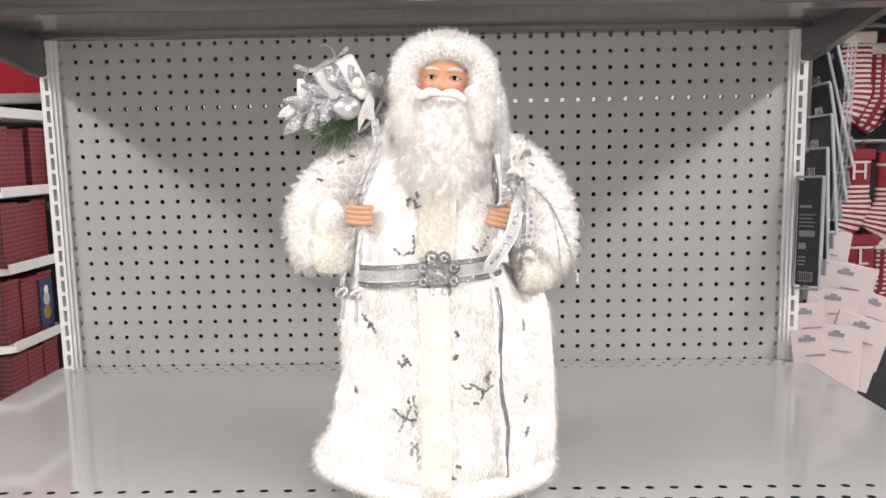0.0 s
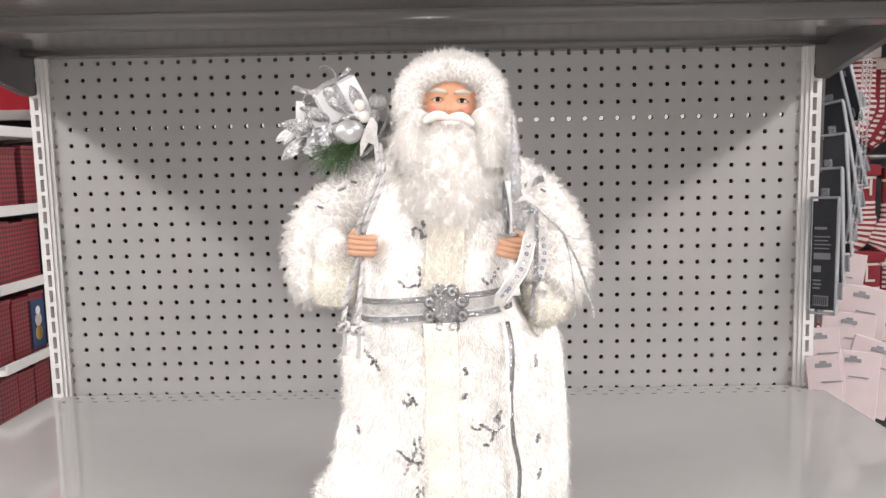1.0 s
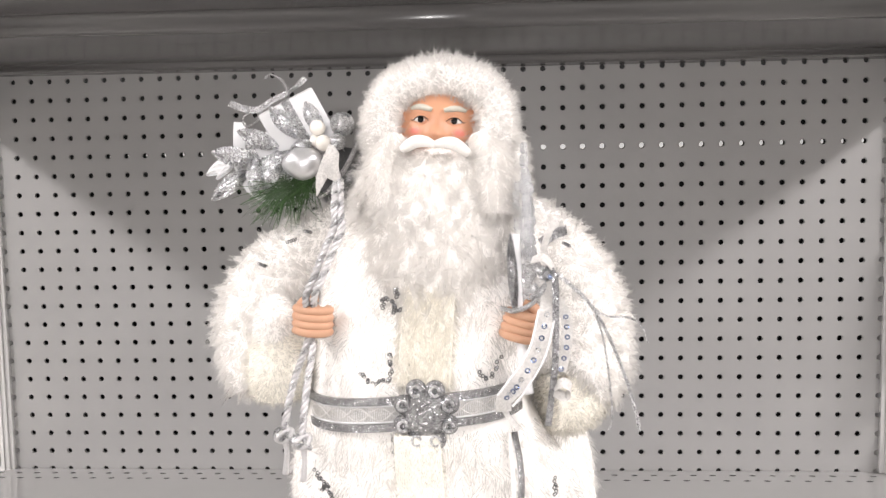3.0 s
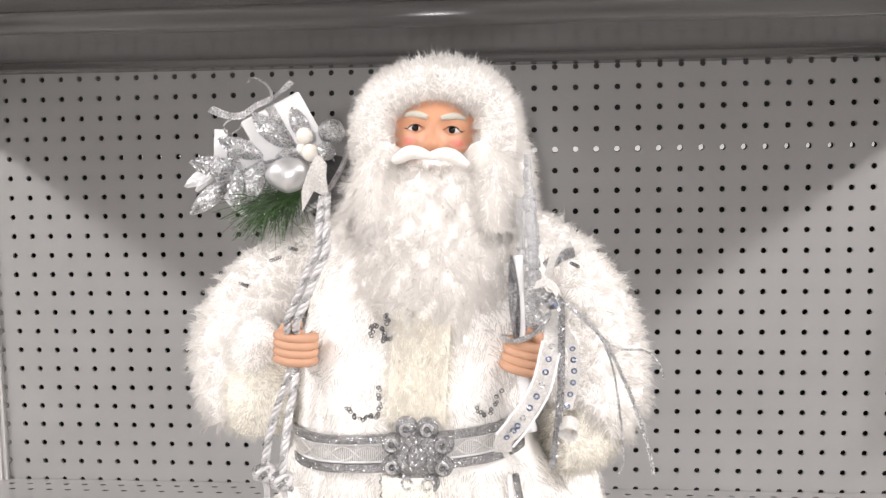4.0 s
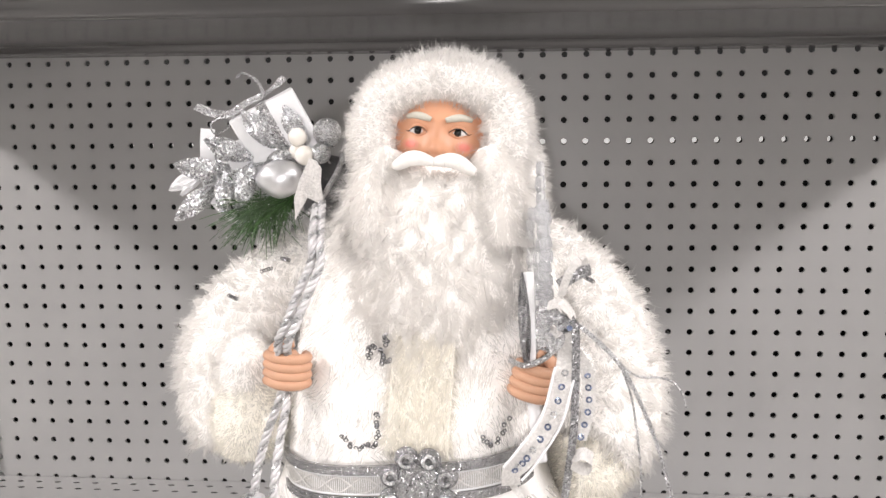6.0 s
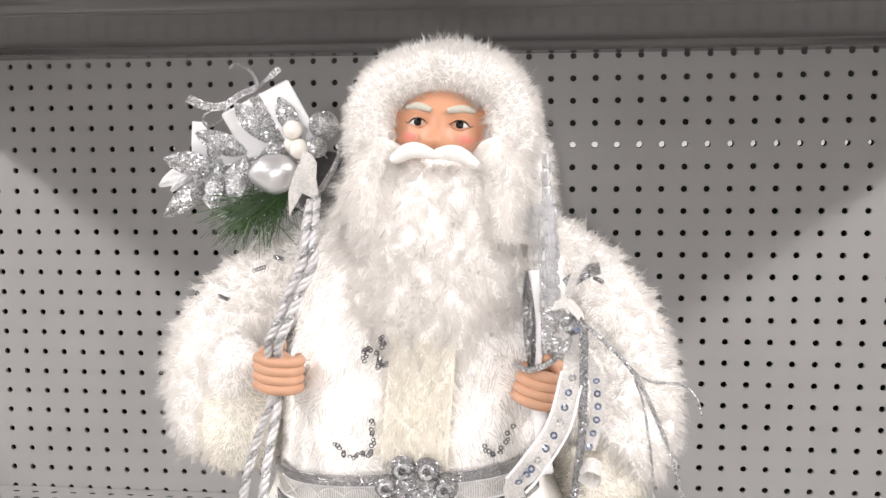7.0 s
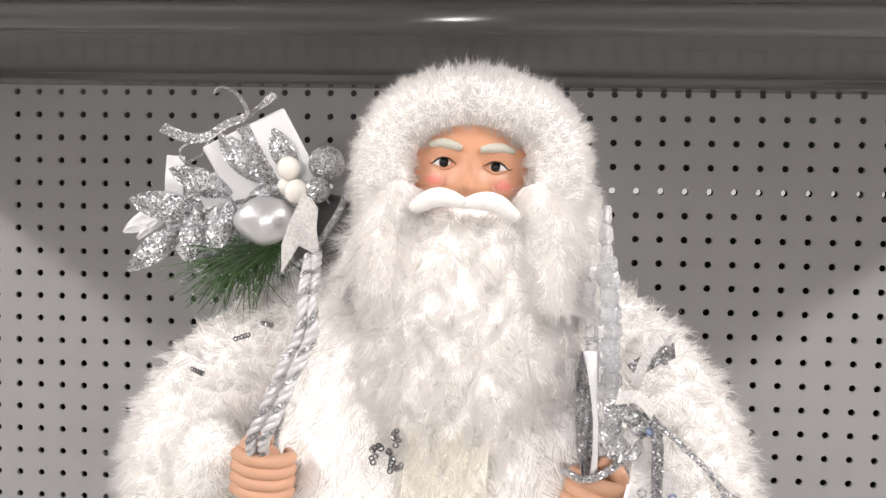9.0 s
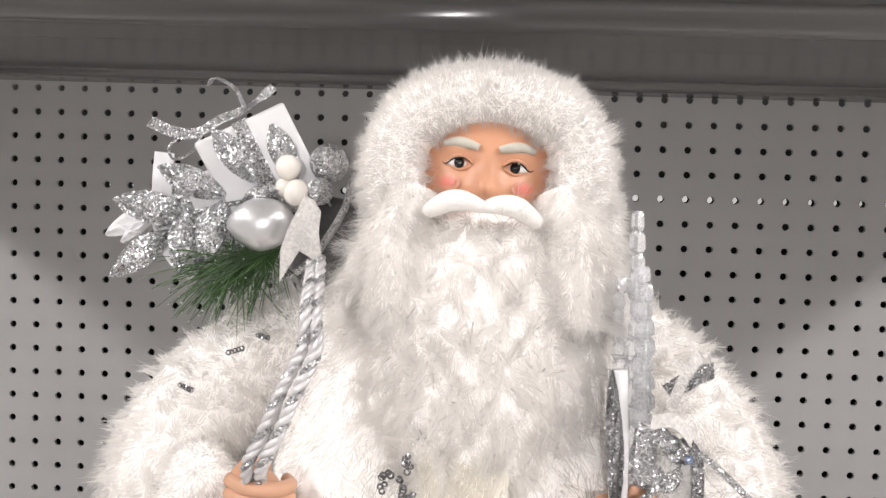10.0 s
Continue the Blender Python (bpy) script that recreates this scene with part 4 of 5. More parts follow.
spray = thing("glitter_leaf_spray", "spray of silver glitter leaves on a thin stem", "ornament")
part("stem", tube([(-0.040, BO + 0.004, 1.405), (-0.060, BO - 0.004, 1.409), (-0.082, BO - 0.010, 1.404), (-0.102, BO - 0.012, 1.396)], 0.0011, 6, n=24), GLITTER, spray)
for (bx, bz), (tx, tz), w, dy in (((-0.056, 1.417), (-0.0775, 1.440), 0.0125, 0.010), ((-0.041, 1.420), (-0.051, 1.443), 0.0115, 0.010), ((-0.072, 1.411), (-0.100, 1.423), 0.0125, 0.014),
                                  ((-0.086, 1.402), (-0.118, 1.408), 0.0135, 0.018), ((-0.094, 1.395), (-0.119, 1.374), 0.012, 0.018), ((-0.088, 1.404), (-0.088, 1.377), 0.010, 0.020),
                                  ((-0.072, 1.409), (-0.081, 1.379), 0.014, 0.016), ((-0.058, 1.410), (-0.066, 1.386), 0.011, 0.012), ((-0.064, 1.410), (-0.046, 1.414), 0.008, 0.012)):
    part("leaf", leaf_shape((bx, BO - dy + 0.004, bz), (tx, BO - dy - 0.002, tz), w), GLITTER, spray)
for c, r, mat, label in (((-0.0420, BO - 0.014, 1.4240), 0.0058, PEARL, "small glossy pearl-white berry ornament"), ((-0.0375, BO - 0.016, 1.4130), 0.0060, PEARL, "small glossy pearl-white berry ornament"),
                         ((-0.0440, BO - 0.010, 1.4155), 0.0048, PEARL, "small glossy pearl-white berry ornament"), ((-0.0255, BO - 0.006, 1.4270), 0.0088, GLITTER, "large silver glitter ball ornament"),
                         ((-0.0280, BO - 0.014, 1.4140), 0.0062, GLITTER, "small silver glitter ball ornament")):
    b = thing("ball_ornament", label, "ornament", "berry ornaments")
    part("ball", ball(c, (r, r, r)), mat, b, "", True)
    part("stem", tube([Vector(c) + Vector((0, r, 0)), Vector(c) + Vector((0.002, r + 0.010, -0.006))], 0.0006, 6, n=5), SILVER, b)
hb = thing("heart_bauble", "brushed satin silver plum-shaped bauble", "bauble")
bm = ball((0, 0, 0), (0.0150, 0.011, 0.0118), seg=28)
for vv in bm.verts:
    if vv.co.x < 0:
        vv.co.z *= 1 - 0.35 * (vv.co.x / -0.015) ** 2
        vv.co.z -= 0.10 * vv.co.x ** 2 / 0.015
    vv.co.z += 0.0015 * (abs(vv.co.x) / 0.015)
bmesh.ops.transform(bm, matrix=Matrix.Translation((-0.0535, BO - 0.015, 1.3985)), verts=bm.verts)
part("ball", bm, SATIN, hb, "", True)
part("cap", tube([(-0.040, BO - 0.012, 1.400), (-0.036, BO - 0.008, 1.401)], 0.002, 8, n=5), SILVER, hb)

st = thing("ribbon_tail", "white woven ribbon end with a notched tip", "ribbon")
bm = bmesh.new()
outline = [(-0.0305, 1.4115), (-0.0262, 1.4095), (-0.0235, 1.405), (-0.0245, 1.396), (-0.0230, 1.3830), (-0.0330, 1.3880), (-0.0415, 1.3745), (-0.0410, 1.388), (-0.0370, 1.3985), (-0.0330, 1.406)]
fv = [bm.verts.new((x, BO - 0.030 + 0.15 * (1.395 - z), z)) for x, z in outline]
bv = [bm.verts.new((x, BO - 0.0292 + 0.15 * (1.395 - z), z)) for x, z in outline]
bm.faces.new(fv)
bm.faces.new(bv[::-1])
for k in range(len(fv)):
    n = (k + 1) % len(fv)
    bm.faces.new((fv[k], bv[k], bv[n], fv[n]))
part("ribbon", bm, LACE, st)

pine = thing("pine_sprig", "dark green artificial pine sprig with glitter-tipped needles", "pine sprig")
part("twig", tube([(-0.040, BO + 0.004, 1.390), (-0.055, BO - 0.006, 1.385), (-0.070, BO - 0.012, 1.380)], 0.0012, 6, n=14), GREEN, pine)
nb, gb = bmesh.new(), bmesh.new()
for k in range(300):
    t = random.random() ** 1.3
    base = Vector((-0.046 - 0.026 * t, BO - 0.004 - 0.009 * t, 1.388 - 0.010 * t))
    a = radians(random.gauss(222, 30) if k % 6 else random.uniform(60, 330))
    tip = base + Vector((math.cos(a), random.uniform(-0.8, 0.1), math.sin(a))).normalized() * random.uniform(0.014, 0.036) * (1.0 if k % 6 else 0.7)
    mid = (base + tip) / 2 + Vector((random.uniform(-0.0015, 0.0015), 0, random.uniform(0.0, 0.004)))
    tube([base, mid, tip], [0.00036, 0.00034, 0.00016], 4, nb, n=5)
    if k % 3 == 0:
        bmesh.ops.create_icosphere(gb, subdivisions=1, radius=0.0005, matrix=Matrix.Translation(tip))
tagged(part("needles", nb, GREEN, pine), kind="stuff")
tagged(part("glitter_tip", gb, GLITTER, pine), kind="stuff")

# icicle with bow in the other fist
ic = thing("icicle_ornament", "clear acrylic icicle pick with white stick", "icicle")
for x, y, z0, z1, r0, r1, seed in ((0.1050, 0.716, 1.302, 1.4085, 0.0062, 0.0030, 1), (0.1000, 0.722, 1.300, 1.383, 0.0050, 0.0028, 2), (0.1068, 0.711, 1.300, 1.388, 0.0050, 0.0040, 3)):
    random.seed(seed)
    n = 13
    pts, rad = [], []
    for k in range(n):
        r = (r0 + (r1 - r0) * k / (n - 1)) * random.uniform(0.8, 0.98)
        dx = random.uniform(-0.0007, 0.0007)
        for u, q in ((0.04, 0.70), (0.22, 1.0), (0.78, 0.94), (0.96, 0.70)):
            t = (k + u) / n
            pts.append((x - 0.0025 * t + dx, y, z0 + (z1 - z0) * t))
            rad.append(r * q)
    part("icicle", tube(pts, rad, 9, n=len(pts)), ICE, ic)
part("stick", tube([(0.0955, 0.708, 1.349), (0.0965, 0.706, 1.32), (0.0975, 0.708, 1.298), (0.1010, 0.706, 1.262), (0.1035, 0.704, 1.245)], 0.0036, 12, n=24), PAPER, ic, "white paper-wrapped stick", True)
part("glitter_leaf", leaf_shape((0.0955, 0.701, 1.296), (0.0925, 0.702, 1.350), 0.006, 0.002), DARKSILVER, ic)
part("binding", tube([(0.0865, 0.704, 1.3015), (0.0940, 0.697, 1.3005), (0.1040, 0.699, 1.3035), (0.113, 0.706, 1.310)], 0.0016, 8, n=20), SILVER, ic)
random.seed(7)
rb = thing("ribbon_bow", "silver and white lace ribbon bow with long trailing ends", "bow")
RY = 0.690
for pts, w, across, mat, label in (
        ([(0.112, 0.700, 1.343), (0.120, 0.698, 1.349), (0.1285, 0.702, 1.3515)], 0.0065, (0.2, 0, 1), DARKSILVER, "dark silver ribbon loop"),
        ([(0.1055, 0.698, 1.332), (0.1035, 0.693, 1.320), (0.1050, 0.693, 1.312)], 0.0075, (1, 0, 0), SILVER, ""),
        ([(0.106, 0.697, 1.333), (0.113, 0.690, 1.335), (0.119, 0.690, 1.327), (0.116, 0.692, 1.319), (0.107, 0.694, 1.320)], 0.0055, (0.3, 0.8, 1), LACE, "white lace loop"),
        ([(0.108, 0.696, 1.330), (0.114, 0.688, 1.322), (0.110, 0.688, 1.314), (0.104, 0.692, 1.318)], 0.0065, (0.3, 0.5, 1), SILVER, ""),
        ([(0.116, RY, 1.330), (0.1195, RY - 0.004, 1.322), (0.1200, RY - 0.003, 1.300), (0.1195, RY - 0.002, 1.270), (0.1170, RY, 1.245), (0.1150, RY, 1.228)], 0.0042, (1, 0.2, 0), DARKSILVER, "dark silver sequin ribbon end"),
        ([(0.117, RY, 1.322), (0.1145, RY - 0.002, 1.300), (0.108, RY - 0.003, 1.276), (0.096, RY - 0.004, 1.256), (0.0875, RY - 0.004, 1.246), (0.0870, RY - 0.002, 1.238)], 0.0100, (1, 0, 0.5), LACE, "white lace ribbon end with a row of sequins"),
        ([(0.120, RY, 1.310), (0.1265, RY, 1.298), (0.1270, RY, 1.280), (0.1230, RY, 1.263)], 0.0070, (1, 0.2, 0), LACE, ""),
        ([(0.0870, RY - 0.002, 1.240), (0.090, RY, 1.234), (0.097, RY - 0.002, 1.226)], 0.0035, (1, 0, 0.4), LACE, ""),
        ([(0.119, RY, 1.253), (0.124, RY - 0.004, 1.257), (0.129, RY - 0.002, 1.253), (0.126, RY, 1.247), (0.119, RY, 1.250)], 0.0065, (0.2, 0.6, 1), LACE, "")):
    part("ribbon_end", strip(pts, w, across, 0.0005, n=40), mat, rb, label)
for pts, r in (([(0.117, RY, 1.327), (0.126, RY - 0.004, 1.321), (0.144, RY - 0.004, 1.302), (0.160, RY - 0.002, 1.268), (0.170, RY, 1.236), (0.172, RY, 1.225)], 0.0014),
               ([(0.138, RY - 0.003, 1.309), (0.150, RY - 0.003, 1.299), (0.166, RY - 0.002, 1.297), (0.174, RY, 1.290), (0.177, RY, 1.281)], 0.0007),
               ([(0.143, RY - 0.004, 1.303), (0.149, RY - 0.003, 1.285), (0.1535, RY - 0.002, 1.255), (0.155, RY, 1.232), (0.152, RY, 1.224)], 0.0008)):
    part("string", tube(pts, r, 6, n=44, flat=0.6), SILVER, rb)
lace_line = spline([(0.1145, RY - 0.0045, 1.300), (0.108, RY - 0.0055, 1.276), (0.096, RY - 0.0065, 1.256), (0.089, RY - 0.0065, 1.248)], 11)
for k, p in enumerate(lace_line):
    part("sequin", ring(p, 0.0019), TEAL if k % 3 else SILVER, rb)
for p in spline([(0.1262, RY - 0.002, 1.298), (0.1270, RY - 0.002, 1.282), (0.1232, RY - 0.002, 1.265)], 6):
    part("sequin", ring(p, 0.0018), TEAL, rb)
for pts in ([(0.1095, RY - 0.004, 1.303), (0.103, RY - 0.005, 1.278), (0.0905, RY - 0.006, 1.259), (0.0830, RY - 0.005, 1.249)], [(0.1190, RY - 0.003, 1.296), (0.113, RY - 0.004, 1.273), (0.1005, RY - 0.005, 1.252), (0.0925, RY - 0.005, 1.242)]):
    part("lace_edge", tube(pts, 0.0007, 6, n=24), PAPER, rb)
part("gem", ball((0.1165, 0.6855, 1.3235), (0.0016, 0.0012, 0.0016), seg=10), TEAL, rb, "iridescent faceted gem")
part("lace_loop", strip([(0.113, 0.698, 1.338), (0.1165, 0.695, 1.350), (0.1225, 0.697, 1.3575), (0.1245, 0.700, 1.3535), (0.1195, 0.700, 1.344)], 0.0045, (1, 0.3, 0), 0.0005, n=30), LACE, rb, "white lace loop")
part("knot", ball((0.1120, 0.692, 1.3265), (0.0035, 0.003, 0.0035)), GLITTER, rb, "", True)


# ---- neighbouring fixtures ----
gond = thing("gondola_shelving", "white metal shelving run stocked with red tartan boxes", "shelving")
GX0, GX1, GY0, GY1 = -1.55, -1.055, 1.80, 2.09
LEVELS = (0.70, 0.889, 1.085, 1.275, 1.47)
for z in LEVELS:
    bm = bmesh.new()
    prof = [(GX0, z), (GX1, z), (GX1, z - 0.014), (GX1 - 0.05, z - 0.020), (GX0, z - 0.05)]
    e = [[bm.verts.new((x, y, zz)) for x, zz in prof] for y in (GY0, GY1)]
    for k in range(5):
        bm.faces.new((e[0][k], e[0][(k + 1) % 5], e[1][(k + 1) % 5], e[1][k]))
    bm.faces.new(e[0])
    bm.faces.new(e[1][::-1])
    part("shelf", bm, UPRIGHT, gond)
    part("price_rail", box(GX1, GX1 + 0.006, GY0, GY1, z - 0.014, z + 0.012, 0.002), UPRIGHT, gond)
part("post", box(-1.165, -1.135, 1.76, 1.79, 0, 1.30, 0.003), UPRIGHT, gond)
part("rear_board", box(-1.75, -0.80, 2.42, 2.45, 0, 2.2), BLACKM, gond)
part("end_board", box(GX0 - 0.03, GX0, 1.3, 2.42, 0, 2.2), BLACKM, gond)
part("header_board", box(-1.75, -0.85, 2.26, 2.28, 1.55, 2.0), REDWALL, gond, "plain red header board")
part("header_rail", box(-1.75, -0.85, 2.25, 2.285, 1.52, 1.55, 0.004), UPRIGHT, gond)
random.seed(5)
for i, z in enumerate(LEVELS[:4]):
    for j in range(3):
        y = GY0 + 0.012 + j * 0.078
        h = 0.15 - 0.006 * (j % 2)
        x1 = GX1 - 0.012 - random.uniform(0, 0.015)
        bx = thing("tartan_box", "dark red tartan gift box standing on a shelf", "gift box", "tartan boxes")
        part("carton", box(x1 - 0.14, x1, y, y + 0.072, z, z + h, 0.002), PLAID, bx)
        part("lid", box(x1 - 0.142, x1 + 0.002, y - 0.001, y + 0.073, z + h, z + h + 0.012, 0.002), PLAID, bx)
        if (i, j) == (1, 2):
            part("front_print", box(x1 + 0.0005, x1 + 0.003, y + 0.004, y + 0.068, z + 0.01, z + 0.14), BLUEM, bx, "dark blue printed picture panel")
            for dz, r, m in ((0.05, 0.018, GOLD), (0.085, 0.016, PINKCARD), (0.11, 0.011, PAPER)):
                part("print_patch", ball((x1 + 0.003, y + 0.036, z + dz), (0.001, r, r * 1.1)), m, bx)
for z, mats in ((1.275, (LEAFG, REDPET, GOLD)), (1.085, (REDPET, REDPET, LEAFG)), (0.889, (REDPET, LEAFG, REDPET)), (1.47, (GOLD, LEAFG, GOLD))):
    fl = thing("artificial_flowers", "red and green artificial Christmas flowers with gold sprigs", "flowers", "flower bunches")
    for m in mats:
        bm = bmesh.new()
        for k in range(60):
            c = Vector((-1.02 + random.gauss(0, 0.025), 2.16 + random.gauss(0, 0.03), z + random.uniform(0.0, 0.15)))
            leaf_shape(c, c + Vector((random.uniform(-1, 1), random.uniform(-1, 0.3), random.uniform(-0.6, 1))).normalized() * 0.035, 0.016, 0.003, bm)
        tagged(part("petals", bm, m, fl), kind="stuff")
    part("stem", tube([(-1.02, 2.16, z - 0.06), (-1.02, 2.16, z + 0.08)], 0.012, 8, n=4), LEAFG, fl)
garl = thing("hanging_trinkets", "strip of small red and silver hanging trinkets", "trinkets")
bm = bmesh.new()
for k in range(26):
    z = 1.235 - 0.011 * k
    ball((-1.098 + 0.0012 * k + random.uniform(-0.006, 0.006), 1.748, z), (0.009, 0.006, 0.007), bm, 8)
tagged(part("trinket", bm, [REDKNIT], garl), kind="stuff")
part("hang_strip", strip([(-1.105, 1.752, 1.26), (-1.095, 1.752, 1.10), (-1.068, 1.752, 0.95)], 0.012, (1, 0, 0), 0.001), PAPER, garl)

# blister packs on a clip strip beside the display
clip = thing("clip_strip", "translucent plastic clip strip hanging beside the display", "clip strip")
bm = bmesh.new()
line = spline([(0.664, 1.175, 1.505), (0.660, 1.172, 1.42), (0.652, 1.165, 1.32), (0.637, 1.155, 1.235)], 15)
for k in range(14):
    a, b = line[k], line[k + 1]
    strip([a, b], 0.003, (1, 0, 0), 0.0008, bm, n=2)
for s in (-0.006, 0.006):
    strip([p + Vector((s, 0, 0)) for p in line], 0.0035, (1, 0, 0), 0.001, bm, n=30)
for p in line:
    strip([p + Vector((-0.006, 0, 0.002)), p + Vector((0.006, 0, 0.002))], 0.004, (0, 0, 1), 0.0009, bm, n=2)
part("slotted_strip", bm, CLEAR, clip)
PACKS = [(0.722, 1.33, 1.419, 15.5, 0.173), (0.715, 1.3, 1.312, 14.9, 0.201), (0.692, 1.27, 1.256, 11.0, 0.2), (0.663, 1.24, 1.206, 5.6, 0.194), (0.636, 1.21, 1.163, 3.6, 0.183), (0.61, 1.18, 1.126, 1.2, 0.176)]
for x, y, z, tilt, h in PACKS:
    p = thing("blister_pack", "clear plastic blister pack with black printed card", "blister pack", "blister packs")
    p.matrix_world = Matrix.Translation((x, y, z)) @ Euler((radians(-4), radians(-tilt), radians(-42))).to_matrix().to_4x4()
    part("card", box(-0.017, 0.0185, 0.003, 0.004, 0.004, h - 0.004), BLACKM, p)
    part("bottom_flange", box(-0.020, 0.0215, -0.005, 0.006, -0.003, 0.001, 0.001), FROST, p)
    part("top_flange", box(-0.020, 0.0215, -0.005, 0.006, h - 0.001, h + 0.003, 0.001), FROST, p)
    part("edge_flange", box(-0.021, -0.0185, -0.005, 0.006, 0.0, h, 0.0012), FROST, p)
    part("edge_flange", box(0.0195, 0.0225, -0.006, 0.007, 0.0, h, 0.0012), FROST, p)
    part("side_tab", box(0.023, 0.030, 0.001, 0.003, 0.022, 0.048, 0.001), FROST, p, "clear side tab")
    part("side_label", box(0.0235, 0.0285, 0.0000, 0.0008, 0.024, 0.046), GREYPRINT, p)
    part("barcode", box(-0.012, 0.010, -0.0002, 0.0006, 0.010, 0.026), GREYPRINT, p)
    for j in range(7):
        part("barcode_bar", box(-0.011 + j * 0.0029, -0.0095 + j * 0.0029, -0.0010, -0.0004, 0.012, 0.024), BLACKM, p)
    for dz, w, hh in ((0.036, 0.010, 0.0025), (0.042, 0.012, 0.0025), (0.048, 0.011, 0.0025), (0.062, 0.011, 0.010), (0.082, 0.024, 0.010), (0.098, 0.022, 0.0018), (0.104, 0.024, 0.0018), (0.110, 0.020, 0.0018), (0.116, 0.023, 0.0018), (0.128, 0.018, 0.004)):
        part("print_bar", box(-0.013, w - 0.013, -0.0002, 0.0006, dz, dz + hh), GREYPRINT, p)
    part("hang_tab", box(-0.006, 0.006, 0.001, 0.003, h + 0.003, h + 0.016, 0.001), CLEAR, p)
# blush cards fanned out below
CARDS = [(0.668, 1.275, 1.085, -9, 0.085, 0.125), (0.698, 1.265, 1.030, -15, 0.085, 0.125), (0.690, 1.245, 1.030, -10, 0.085, 0.125), (0.715, 1.235, 0.985, -19, 0.085, 0.125),
         (0.668, 1.222, 0.995, -6, 0.080, 0.120), (0.690, 1.21, 0.955, -17, 0.080, 0.120), (0.632, 1.20, 0.985, 6, 0.060, 0.110), (0.662, 1.19, 0.945, -5, 0.080, 0.115), (0.628, 1.178, 0.955, 6, 0.05, 0.10)]
for k, (x, y, z, tilt, w, h) in enumerate(CARDS):
    c = thing("hanging_card", "blush pink packaged card with a punched hang hole", "card", "hanging cards")
    c.matrix_world = Matrix.Translation((x, y, z)) @ Euler((radians(-8), radians(-tilt), radians(-14))).to_matrix().to_4x4()
    part("sheet", box(-w / 2, w / 2, 0, 0.004, 0, h, 0.001), PINKCARD, c)
    part("hang_hole", box(-0.012, 0.012, -0.0012, -0.0004, h - 0.018, h - 0.012, 0.0003), GREYPRINT, c)
    part("hang_hole_top", box(-0.005, 0.005, -0.0012, -0.0004, h - 0.012, h - 0.008), GREYPRINT, c)
    part("print_bar", box(-0.005, 0.025, -0.0012, -0.0004, h - 0.042, h - 0.040), GREYPRINT, c)
    if k in (1, 3):
        for j in range(9):
            part("barcode_bar", box(w / 2 - 0.028 + j * 0.0024, w / 2 - 0.0268 + j * 0.0024, -0.0012, -0.0004, 0.014, 0.030), BLACKM, c)
rack = thing("side_hook_rack", "dark metal hook panel behind hanging packs", "rack")
part("panel", box(0.63, 0.648, 1.27, 1.9, 0.0, 1.65), UNDER, rack)


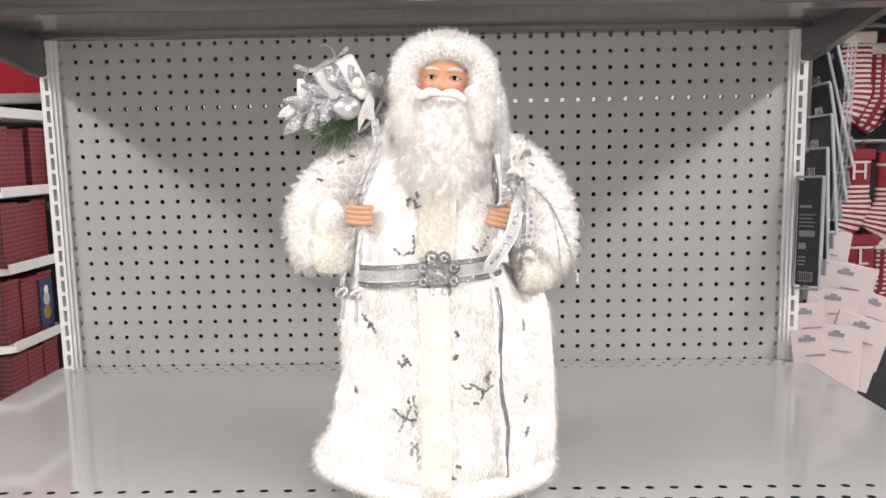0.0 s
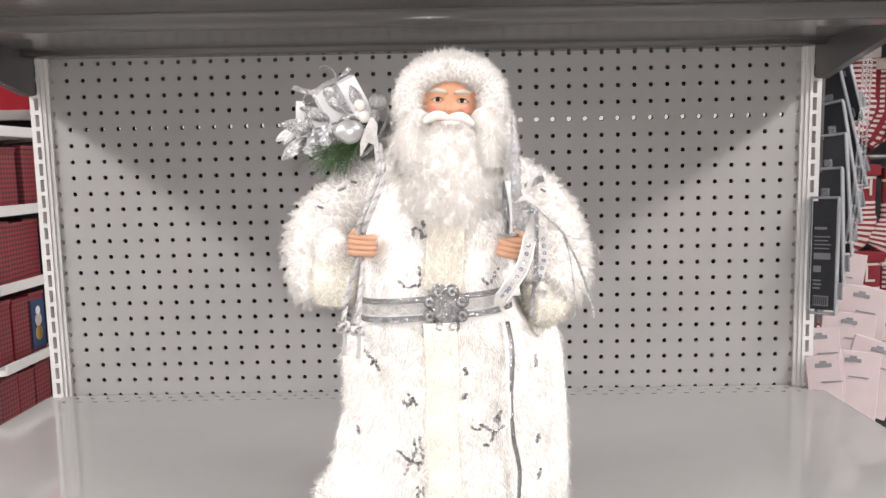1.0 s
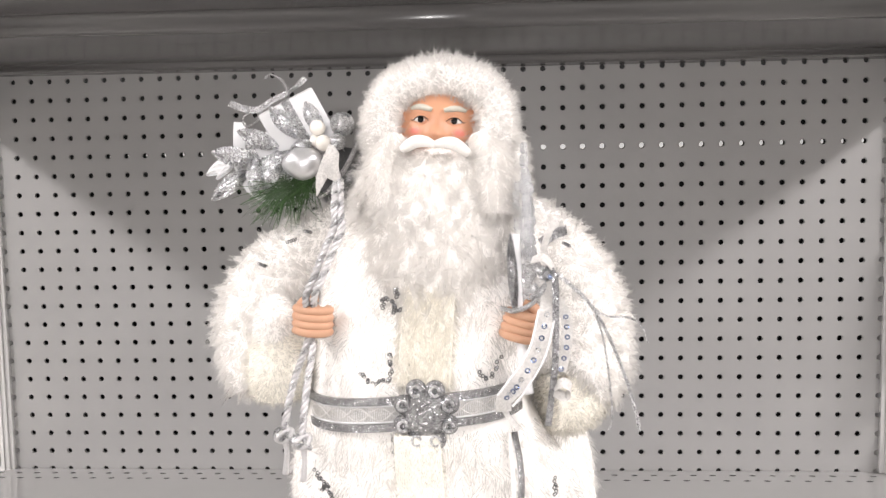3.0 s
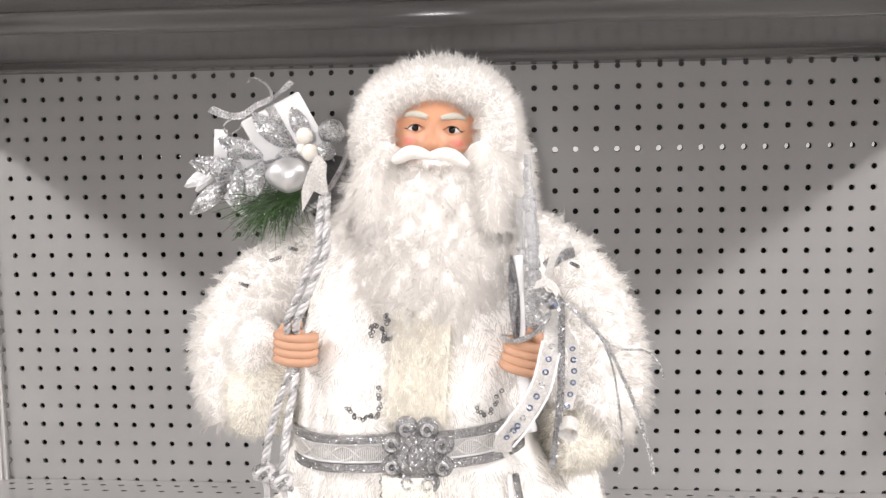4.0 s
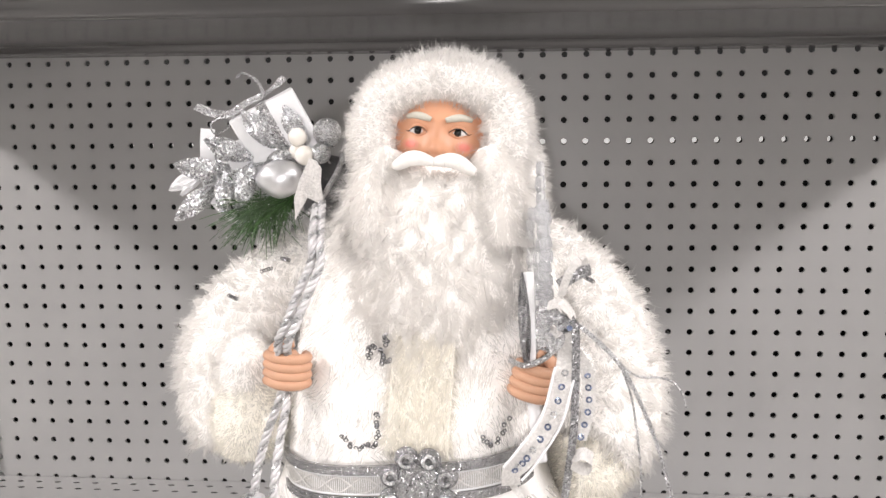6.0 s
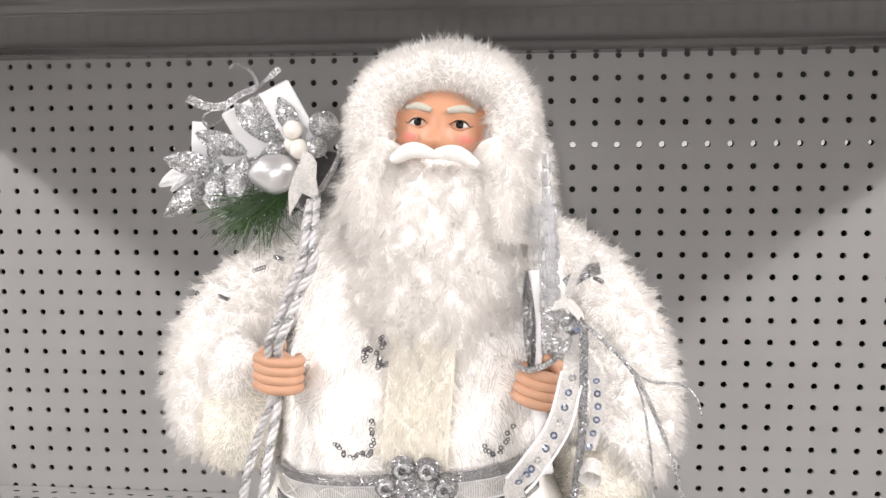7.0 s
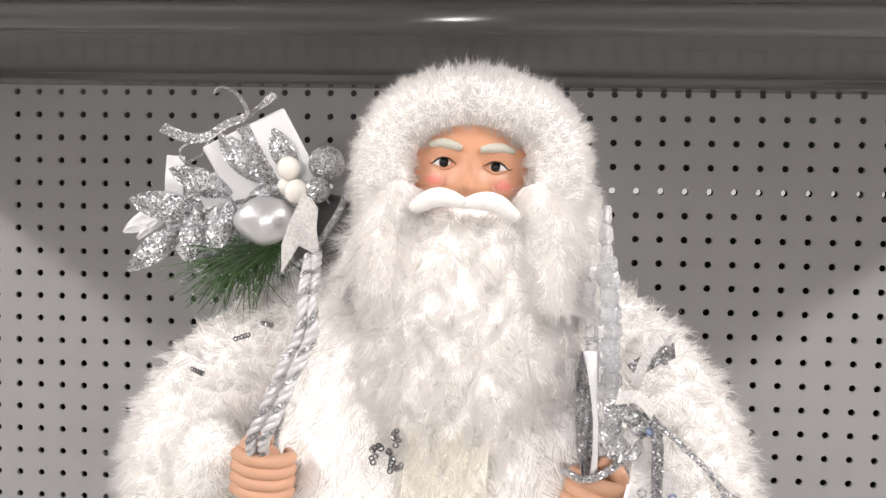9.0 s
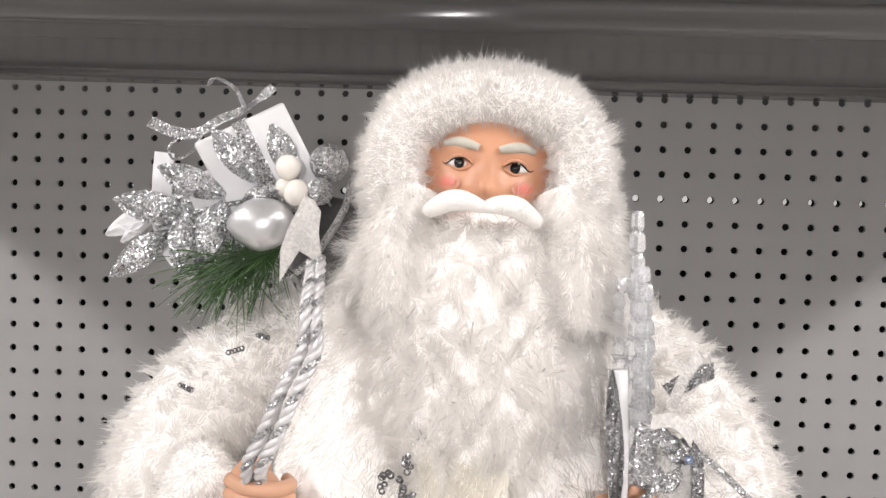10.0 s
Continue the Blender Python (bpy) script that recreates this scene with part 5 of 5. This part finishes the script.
# knitted stockings on a far wall
def stocking(x, y, z, w, h, letter, checks, label):
    st = thing("christmas_stocking", label, "stocking", "knitted stockings")
    bm = bmesh.new()
    n = 34
    rings = []
    for k in range(n + 1):
        t = k / n
        zz = h * (1 - t)
        cx = 0 if t < 0.62 else -w * 0.55 * ((t - 0.62) / 0.38)
        rx = w / 2 * (1.0 if t < 0.55 else 1.0 + 0.35 * math.sin((t - 0.55) / 0.45 * math.pi))
        if t > 0.9:
            rx *= 1 - 4.5 * (t - 0.9)
        rings.append([bm.verts.new((cx + rx * math.cos(a), 0.022 * math.sin(a) * (1 if t < 0.95 else 0.6), zz + cx * 0.4 * math.cos(a) * (t > 0.6))) for a in [2 * math.pi * j / 20 for j in range(20)]])
    for k in range(n):
        for j in range(20):
            f = bm.faces.new((rings[k][j], rings[k][(j + 1) % 20], rings[k + 1][(j + 1) % 20], rings[k + 1][j]))
            f.material_index = int((k % 2 == 0 and j % 2 == 0) if checks else (k % 2 == 0 and not (6 <= k <= 13 and letter)))
    bm.faces.new(rings[0][::-1])
    bm.faces.new(rings[-1])
    part("knit_body", bm, [REDKNIT, WHITEKNIT], st, "", True)
    part("cuff", box(-w / 2 - 0.004, w / 2 + 0.004, -0.026, 0.026, h - 0.03, h + 0.006, 0.006), REDKNIT if letter else WHITEKNIT, st)
    part("loop", tube([(0.02, 0, h), (0.024, 0, h + 0.025), (0.016, 0, h + 0.03), (0.014, 0, h)], 0.002, 6, n=14), REDKNIT, st)
    if letter:
        cu = bpy.data.curves.new("letter", "FONT")
        cu.body, cu.size, cu.extrude, cu.align_x = letter, 0.075, 0.002, "CENTER"
        tmp = bpy.data.objects.new("letter", cu)
        me = bpy.data.meshes.new_from_object(tmp)
        bpy.data.objects.remove(tmp)
        me.materials.append(WHITEKNIT)
        lt = new("letter", me)
        lt.parent = st
        lt.matrix_local = pose(0, -0.026, h * 0.66, 90, 0, 0)
    st.location = (x, y, z)
    return st


for i, (x, z, letter, checks) in enumerate(((1.345, 1.43, "", False), (1.44, 1.40, "", True), (1.55, 1.42, "", False), (1.36, 1.06, "H", False), (1.475, 1.05, "T", False),
                                            (1.60, 1.08, "", True), (1.385, 0.78, "L", False), (1.50, 0.76, "", True), (1.29, 1.30, "", True), (1.30, 1.00, "", True), (1.31, 0.72, "", True))):
    stocking(x, 2.5 + (0.05 if checks else 0), z, 0.095, 0.27, letter, checks, "red and white striped knitted stocking with a letter" if letter else ("red and white checked knitted stocking" if checks else "red and white striped knitted stocking"))
wallr = thing("stocking_display", "dark display wall with rails for stockings", "display")
part("backing", box(0.95, 2.2, 2.62, 2.66, 0, 2.4), BLACKM, wallr)
for z in (1.73, 1.36, 1.07):
    part("rail", tube([(1.0, 2.52, z), (2.1, 2.52, z)], 0.008, 8, n=4), UNDER, wallr)
part("canopy", box(0.95, 2.2, 2.2, 2.66, 1.80, 1.86), UPRIGHT, wallr)
